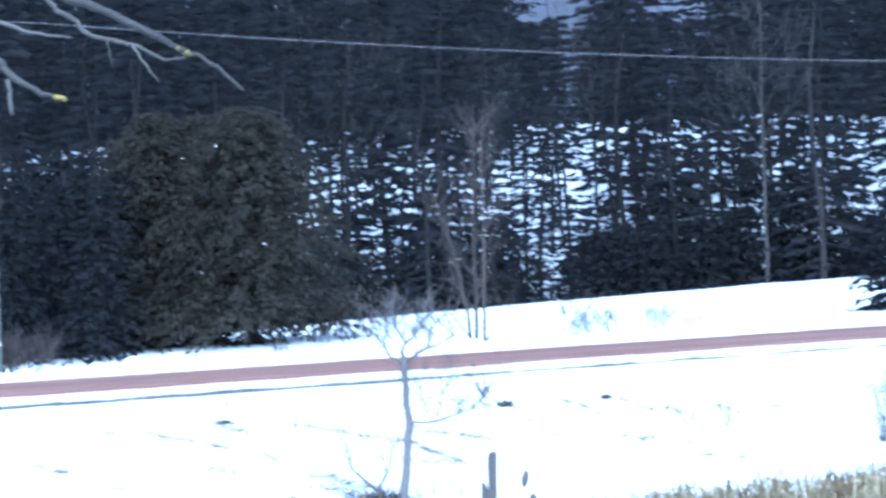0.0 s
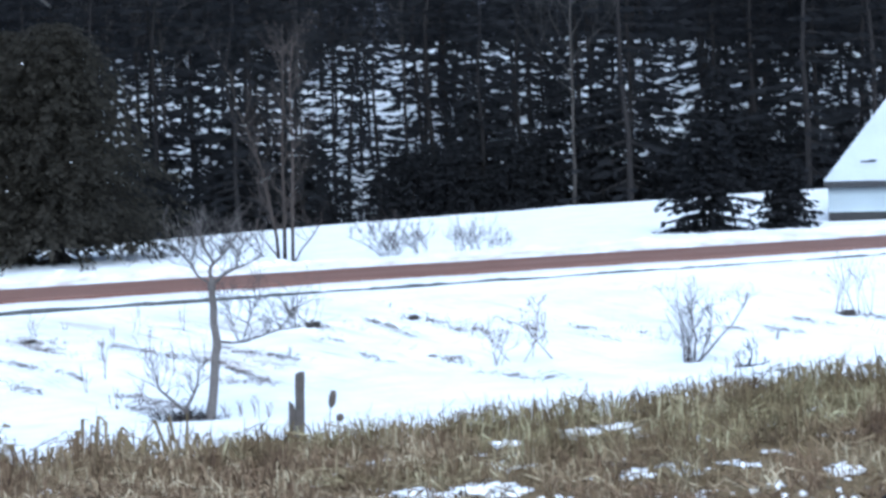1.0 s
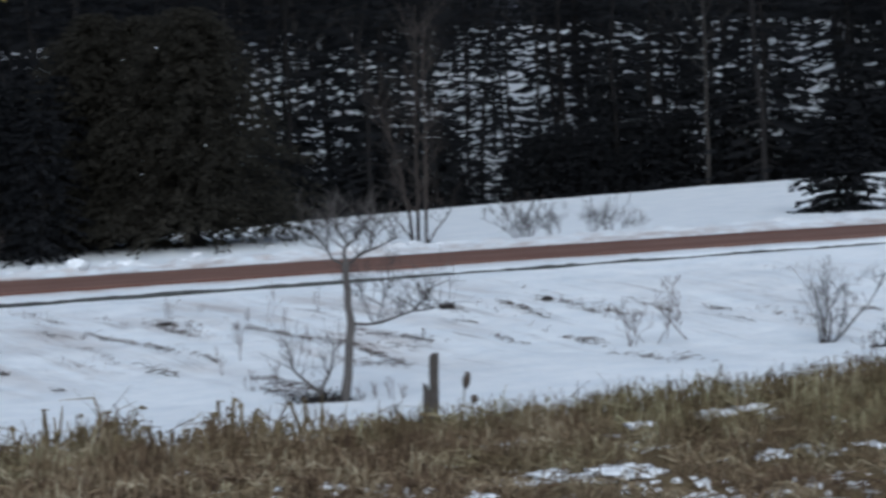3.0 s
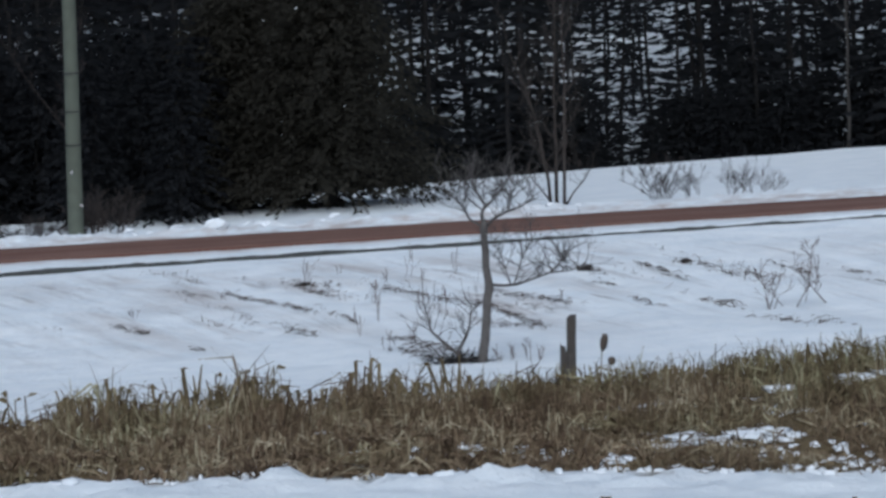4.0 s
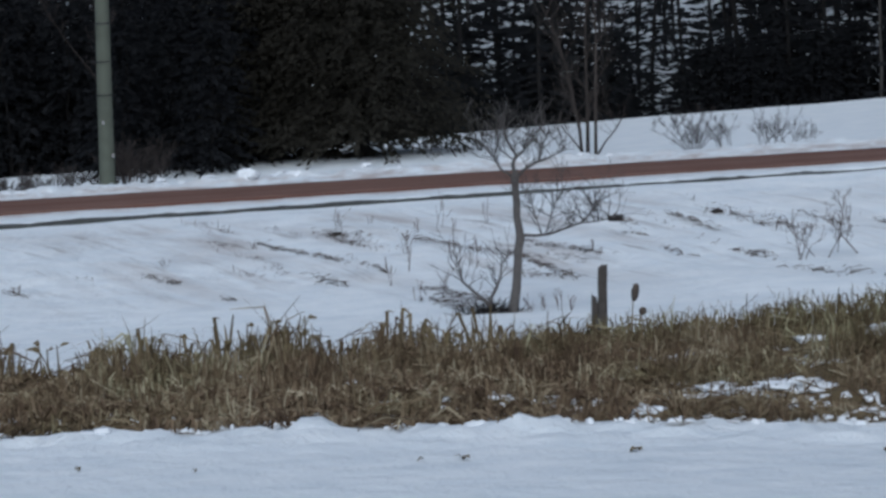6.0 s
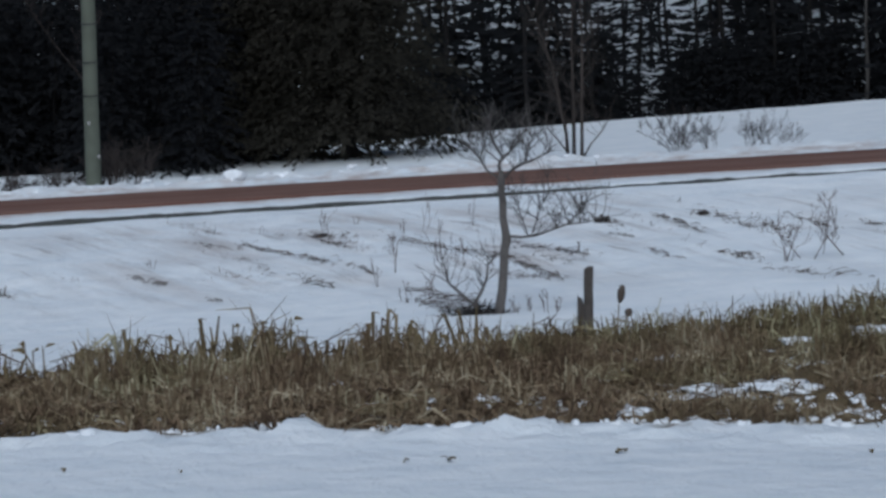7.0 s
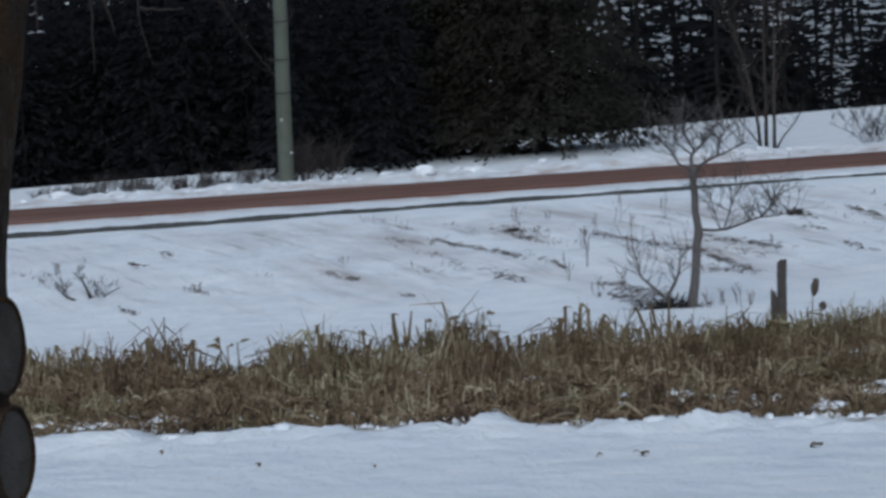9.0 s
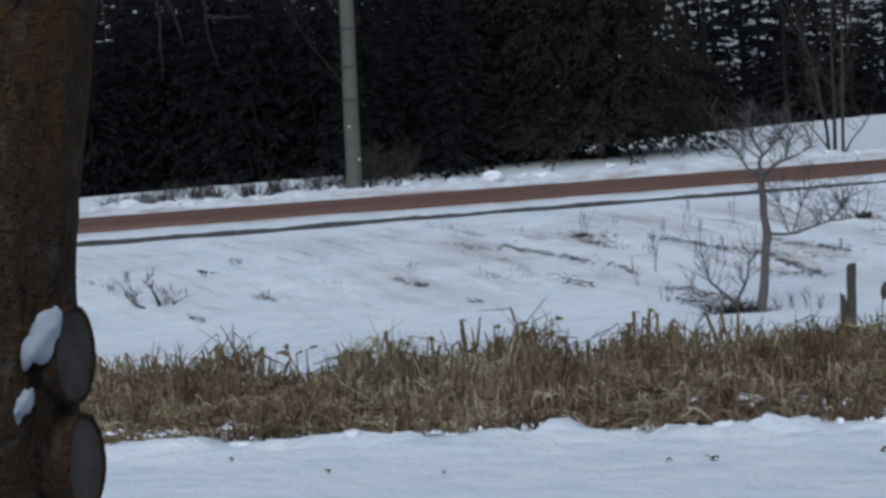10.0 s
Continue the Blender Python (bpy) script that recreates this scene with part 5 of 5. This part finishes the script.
# ================= the yard: old tree and parked car =================
def old_tree():
    """A stout trunk close to the house, with two sawn limbs and low lichened branches."""
    cx, cy = -1.815, 7.0
    root = new("old_tree")
    root.matrix_basis = pose(cx, cy, 0)
    rng = random.Random(91)
    ground0 = ground_at(cx, cy)

    def axis(z):          # lean of the stem
        k = z - (EYE - 0.6)
        return Vector((0.10 * k + (0.05 * k * k if k > 0 else 0.0), 0.03 * k, z))

    bm = bmesh.new()
    rings, sides = 90, 56
    z0, z1 = ground0 - 0.2, EYE + 2.6
    grid = []
    for i in range(rings + 1):
        z = z0 + (z1 - z0) * i / rings
        c = axis(z)
        row = []
        for k in range(sides):
            a = 2 * math.pi * k / sides
            d = Vector((math.cos(a), math.sin(a), 0))
            r = 0.225 - 0.02 * (z - EYE) + 0.20 * max(0.0, 0.35 - (z - ground0)) ** 1.2
            r += 0.018 * noise.noise(Vector((d.x * 1.6, d.y * 1.6, z * 1.3))) + 0.012 * noise.noise(Vector((d.x * 6, d.y * 6, z * 5))) + 0.006 * noise.noise(Vector((d.x * 18, d.y * 18, z * 14)))
            burl = max(0.0, 1 - abs(z - (EYE - 0.83)) / 0.30) * max(0.0, d.x * 0.8 - d.y * 0.6)
            r += 0.035 * burl
            row.append(bm.verts.new(c + d * r))
        grid.append(row)
    for i in range(rings):
        for k in range(sides):
            q = (k + 1) % sides
            bm.faces.new((grid[i][k], grid[i][q], grid[i + 1][q], grid[i + 1][k]))
    bm.faces.new(grid[-1])
    trunk = part("trunk", bm, TRUNKBARK, root, smooth=True)

    def sawn_limb(z, px, r, tall, seed):
        """A short stump of a limb with a rim of bark and a sawn face."""
        n = Vector((0.94, -0.34, 0.05)).normalized()
        up = Vector((0, 0, 1))
        sd = up.cross(n).normalized()
        face = Vector((px - cx, -0.13, z))
        g, m = Geo(), 28
        for dist, k in ((-0.26, 0.95), (-0.12, 0.92), (-0.04, 0.98), (-0.006, 1.03), (0.0, 0.97), (-0.012, 0.9)):
            for i in range(m):
                a = 2 * math.pi * i / m
                w = 1 + 0.07 * noise.noise(Vector((math.cos(a) * 1.5, math.sin(a) * 1.5, seed + dist)))
                g.v.append(face + n * dist + (sd * math.cos(a) * r + up * math.sin(a) * tall) * k * w)
        for j in range(5):
            for i in range(m):
                q = (i + 1) % m
                g.f.append((j * m + i, j * m + q, j * m + m + q, j * m + m + i))
        stub = piece("sawn_limb", g, TRUNKBARK, root, smooth=True)
        g = Geo()
        g.v = [face + n * -0.008]
        for rr in (0.35, 0.65, 0.93):
            for i in range(m):
                a = 2 * math.pi * i / m
                g.v.append(face + n * (-0.010 + 0.004 * noise.noise(Vector((rr * 9, a * 2, seed)))) + (sd * math.cos(a) * r + up * math.sin(a) * tall) * rr)
        for i in range(m):
            q = (i + 1) % m
            g.f.append((0, 1 + i, 1 + q))
            for j in range(2):
                b_ = 1 + j * m
                g.f.append((b_ + i, b_ + m + i, b_ + m + q, b_ + q))
        piece("sawn_face", g, CUTWOOD, stub, "weathered grey sawn face")

    sawn_limb(EYE - 0.71, -1.542, 0.094, 0.124, 1)
    sawn_limb(EYE - 0.985, -1.530, 0.09, 0.124, 5)
    # snow caught on the sawn limbs; its greyer colour stands for shade there
    for x, y, z, w, h, sd in ((-1.612, -0.215, EYE - 0.655, 0.088, 0.135, 3), (-1.66, -0.225, EYE - 0.82, 0.042, 0.078, 8)):
        bm = bmesh.new()
        bmesh.ops.create_icosphere(bm, subdivisions=3, radius=1)
        for v in bm.verts:
            k = 1 + 0.45 * noise.noise(v.co * 1.8 + Vector((sd, 0, 0)))
            v.co = Vector((v.co.x * w / 2 * k + 0.7 * v.co.z * w / 2, v.co.y * 0.045 * k, v.co.z * h / 2 * k))
        sn = part("snow_clump", bm, DIMSNOW, root, "clump of snow caught on the bark, coloured as shaded", smooth=True)
        sn.matrix_basis = pose(x - cx, y, z)

    def branch(pts, r0, r1, depth=0.0, mat=LICHENBARK, name="branch", label=""):
        g = Geo()
        pts = [Vector((x - cx, y - cy, EYE + z)) for x, y, z in pts]
        n = len(pts)
        fine, radii = [], []
        for i in range(n - 1):
            for k in range(3):
                q = (i + k / 3) / (n - 1)
                fine.append(pts[i].lerp(pts[i + 1], k / 3) + rnd_dir(rng) * 0.0025)
                radii.append(0.8 * (r0 + (r1 - r0) * q) * rng.uniform(0.82, 1.15))
        g.tube(fine + [pts[-1]], radii + [r1 * 0.7], 8)
        return piece(name, g, mat, root, label, smooth=True)

    Y = 6.95
    branch([(-1.66, 7.0, 1.05), (-1.2, 6.98, 1.0), (-0.85, Y, 0.74), (-0.62, Y, 0.59), (-0.56, Y, 0.575), (-0.485, Y, 0.535), (-0.40, Y, 0.49), (-0.34, Y, 0.455), (-0.305, Y, 0.443), (-0.255, Y, 0.41), (-0.19, Y, 0.35)], 0.019, 0.0045)
    branch([(-0.352, Y, 0.462), (-0.335, Y, 0.452), (-0.315, Y, 0.446)], 0.0095, 0.0085, mat=LICHEN, name="lichen", label="yellow lichen sleeve on the branch")
    branch([(-1.2, 6.98, 1.0), (-0.8, Y, 0.69), (-0.67, Y, 0.595), (-0.645, Y, 0.565), (-0.60, Y, 0.54), (-0.585, Y, 0.515), (-0.555, Y, 0.495), (-0.485, Y, 0.477), (-0.45, Y, 0.469), (-0.40, Y, 0.44), (-0.37, Y, 0.432), (-0.325, Y, 0.442)], 0.011, 0.003)
    branch([(-0.525, Y, 0.487), (-0.52, Y, 0.46), (-0.515, Y, 0.425)], 0.004, 0.002, name="twig")
    branch([(-0.462, Y, 0.47), (-0.43, Y, 0.42), (-0.40, Y, 0.38)], 0.0045, 0.002, name="twig")
    branch([(-1.62, 7.02, 0.72), (-1.1, Y, 0.62), (-0.79, Y, 0.54), (-0.73, Y, 0.517), (-0.67, Y, 0.502), (-0.61, Y, 0.495)], 0.010, 0.0025)
    branch([(-1.60, 6.95, 0.62), (-1.0, Y, 0.52), (-0.79, Y, 0.445), (-0.775, Y, 0.415), (-0.735, Y, 0.385), (-0.69, Y, 0.36), (-0.64, Y, 0.348)], 0.016, 0.006)
    branch([(-0.66, Y, 0.353), (-0.645, Y, 0.349), (-0.63, Y, 0.346)], 0.008, 0.007, mat=LICHEN, name="lichen", label="yellow lichen at the branch tip")
    branch([(-0.772, Y, 0.40), (-0.768, Y, 0.37), (-0.765, Y, 0.31)], 0.009, 0.008)
    # twigs that hang from a low branch near the stem
    branch([(-1.60, 6.9, 0.33), (-1.40, Y, 0.27), (-1.22, Y, 0.235), (-1.08, Y, 0.215)], 0.013, 0.003)
    for pts in ([(-1.30, Y, 0.25), (-1.285, Y, 0.19), (-1.262, Y, 0.12), (-1.243, Y, 0.05)], [(-1.20, Y, 0.23), (-1.185, Y, 0.16), (-1.18, Y, 0.09), (-1.155, Y, -0.02)],
                [(-1.31, Y, 0.255), (-1.30, Y, 0.10), (-1.302, Y, -0.04)], [(-1.18, Y, 0.12), (-1.13, Y, 0.115), (-1.07, Y, 0.115)], [(-1.45, Y, 0.28), (-1.445, Y, 0.16), (-1.44, Y, 0.07)]):
        branch(pts, 0.005, 0.002, mat=STEMBARK, name="twig")
    tagged(root, "old leaning tree with sawn limbs and lichened branches", "tree")


old_tree()

CARRED = material("red_car_paint", (0.105, 0.007, 0.011), 0.3, 0.08, 1, 40, 0.02)
CARRED.node_tree.nodes["Principled BSDF"].inputs["Coat Weight"].default_value = 0.6
RUBBER = material("black_rubber", (0.012, 0.012, 0.013), 0.7, 0.2, 6, 80, 0.3)
LAMPLENS = material("lamp_lens", (0.5, 0.5, 0.5), 0.15, 0.1, 8, 80, 0.05)


def glass_material():
    m = bpy.data.materials.new("tinted_glass")
    m.use_nodes = True
    b = m.node_tree.nodes["Principled BSDF"]
    b.inputs["Base Color"].default_value = (0.55, 0.66, 0.64, 1)
    b.inputs["Roughness"].default_value = 0.05
    b.inputs["Transmission Weight"].default_value = 0.75
    b.inputs["IOR"].default_value = 1.45
    return m


def parked_car():
    """A small red hatchback facing away to the west of the yard; x along it from the nose."""
    root = new("car")
    root.matrix_basis = pose(1.69, 12.02, ground_at(3.2, 12.6))
    Wd = 1.66

    def loft(profile, y0, y1, inset, name, mat, label="", round_=0.06):
        """A side profile drawn across the car, drawn in a little at both flanks."""
        bm = bmesh.new()
        rows = []
        cxm = sum(p[0] for p in profile) / len(profile)
        czm = sum(p[1] for p in profile) / len(profile)
        for y, k in ((y0, inset), (y0 + round_, 0.0), (y1 - round_, 0.0), (y1, inset)):
            rows.append([bm.verts.new((x + (cxm - x) * k, y, z + (czm - z) * k)) for x, z in profile])
        n = len(profile)
        for a, b_ in zip(rows, rows[1:]):
            for i in range(n):
                j = (i + 1) % n
                bm.faces.new((a[i], a[j], b_[j], b_[i]))
        bm.faces.new(rows[0][::-1])
        bm.faces.new(rows[-1])
        return part(name, bm, mat, root, label, smooth=False)

    loft([(0.02, 0.30), (0.0, 0.55), (0.10, 0.74), (0.5, 0.76), (1.28, 0.82), (1.62, 0.93), (3.55, 0.97), (3.95, 0.92), (4.02, 0.6), (3.98, 0.28), (3.4, 0.2), (0.6, 0.2)], 0, Wd, 0.04, "body", CARRED)
    loft([(2.42, 1.48), (2.7, 1.535), (3.3, 1.53), (3.62, 1.46), (3.6, 1.41), (3.3, 1.475), (2.7, 1.48), (2.44, 1.43)], 0.08, Wd - 0.08, 0.02, "roof", CARRED)
    for y in (0.10, Wd - 0.10):
        g = Geo()
        g.tube([(1.32, y - 0.02, 0.80), (1.5, y - 0.01, 0.92), (1.75, y, 1.10), (2.15, y, 1.335), (2.32, y, 1.435), (2.48, y, 1.50), (2.75, y, 1.53)], [0.05, 0.055, 0.05, 0.048, 0.048, 0.048, 0.045], 10)
        p = piece("windscreen_pillar", g, CARRED, root, smooth=True)
        g = Geo()
        g.tube([(1.57, y - 0.035, 0.90), (1.80, y - 0.035, 1.065), (2.18, y - 0.035, 1.29), (2.36, y - 0.035, 1.395), (2.5, y - 0.035, 1.45), (2.75, y - 0.035, 1.475)], [0.022] * 6, 6)
        piece("door_seal", g, RUBBER, p, "black rubber door seal")
        g = Geo()
        g.tube([(1.46, y - 0.01, 0.96), (1.72, y - 0.01, 1.15), (2.12, y - 0.01, 1.385), (2.29, y - 0.01, 1.485), (2.44, y - 0.01, 1.545)], [0.014] * 5, 6)
        piece("rain_gutter", g, RUBBER, p, "black gutter strip")
        g = Geo()
        g.tube([(2.78, y, 0.96), (2.74, y, 1.5)], [0.04, 0.035], 8)
        piece("centre_pillar", g, CARRED, root)
        g = Geo()
        g.tube([(3.86, y, 0.95), (3.56, y, 1.5)], [0.07, 0.05], 8)
        piece("rear_pillar", g, CARRED, root)

    glass = glass_material()

    def pane(name, corners, off):
        bm = bmesh.new()
        a = [bm.verts.new(c) for c in corners]
        b_ = [bm.verts.new(Vector(c) + Vector(off)) for c in corners]
        bm.faces.new(a)
        bm.faces.new(b_[::-1])
        for i in range(4):
            j = (i + 1) % 4
            bm.faces.new((a[i], b_[i], b_[j], a[j]))
        part(name, bm, glass, root, "clear tinted pane")
    for y in (0.09, Wd - 0.1):
        pane("side_window", [(1.58, y, 0.95), (2.74, y, 0.95), (2.72, y, 1.47), (2.44, y, 1.43)], (0, 0.005, 0))
        pane("side_window", [(2.80, y, 0.95), (3.8, y, 0.95), (3.55, y, 1.44), (2.78, y, 1.47)], (0, 0.005, 0))
    pane("windscreen", [(1.5, 0.14, 0.95), (1.5, Wd - 0.14, 0.95), (2.44, Wd - 0.14, 1.49), (2.44, 0.14, 1.49)], (0.003, 0, -0.005))
    pane("rear_window", [(3.9, 0.16, 0.97), (3.9, Wd - 0.16, 0.97), (3.6, Wd - 0.16, 1.45), (3.6, 0.16, 1.45)], (-0.005, 0, 0))
    bm = bmesh.new()
    box(bm, 1.7, 3.6, 0.12, Wd - 0.12, 0.90, 0.975, 0.02)
    for x in (2.1, 3.0):
        for y in (0.2, 0.95):
            box(bm, x, x + 0.5, y, y + 0.5, 0.95, 1.05, 0.04)
            box(bm, x + 0.42, x + 0.55, y + 0.03, y + 0.47, 1.0, 1.36, 0.04)
    tagged(part("seats", bm, RUBBER, root, "dark grey seats"), kind="stuff")
    for x in (0.72, 3.2):
        for y in (0.0, Wd):
            s_ = 1 if y else -1
            g = Geo()
            g.tube([(x, y - s_ * 0.16, 0.29), (x, y - s_ * 0.13, 0.29), (x, y - s_ * 0.01, 0.29), (x, y + s_ * 0.02, 0.29)], [0.26, 0.29, 0.29, 0.25], 24)
            wh = piece("wheel", g, RUBBER, root, "black tyre")
            g = Geo()
            g.tube([(x, y + s_ * 0.015, 0.29), (x, y + s_ * 0.03, 0.29), (x, y + s_ * 0.035, 0.29)], [0.18, 0.175, 0.05], 20)
            piece("rim", g, CHROME, wh, "grey metal rim")
    for y in (0.12, Wd - 0.34):
        bm = bmesh.new()
        box(bm, -0.01, 0.08, y, y + 0.22, 0.55, 0.68, 0.02)
        part("headlight", bm, LAMPLENS, root, "clear headlight")
    for z, x in ((0.36, -0.05), (0.36, 3.95)):
        bm = bmesh.new()
        box(bm, x, x + 0.12, 0.04, Wd - 0.04, z, z + 0.16, 0.03)
        part("bumper", bm, RUBBER, root, "black bumper")
    g = Geo()
    g.tube([(2.30, Wd - 0.12, 1.40), (2.30, Wd - 0.12, 1.64)], [0.006, 0.004], 6)
    piece("aerial", g, RUBBER, root, "thin black aerial")
    tagged(root, "red hatchback parked on the snowy yard", "car")


parked_car()
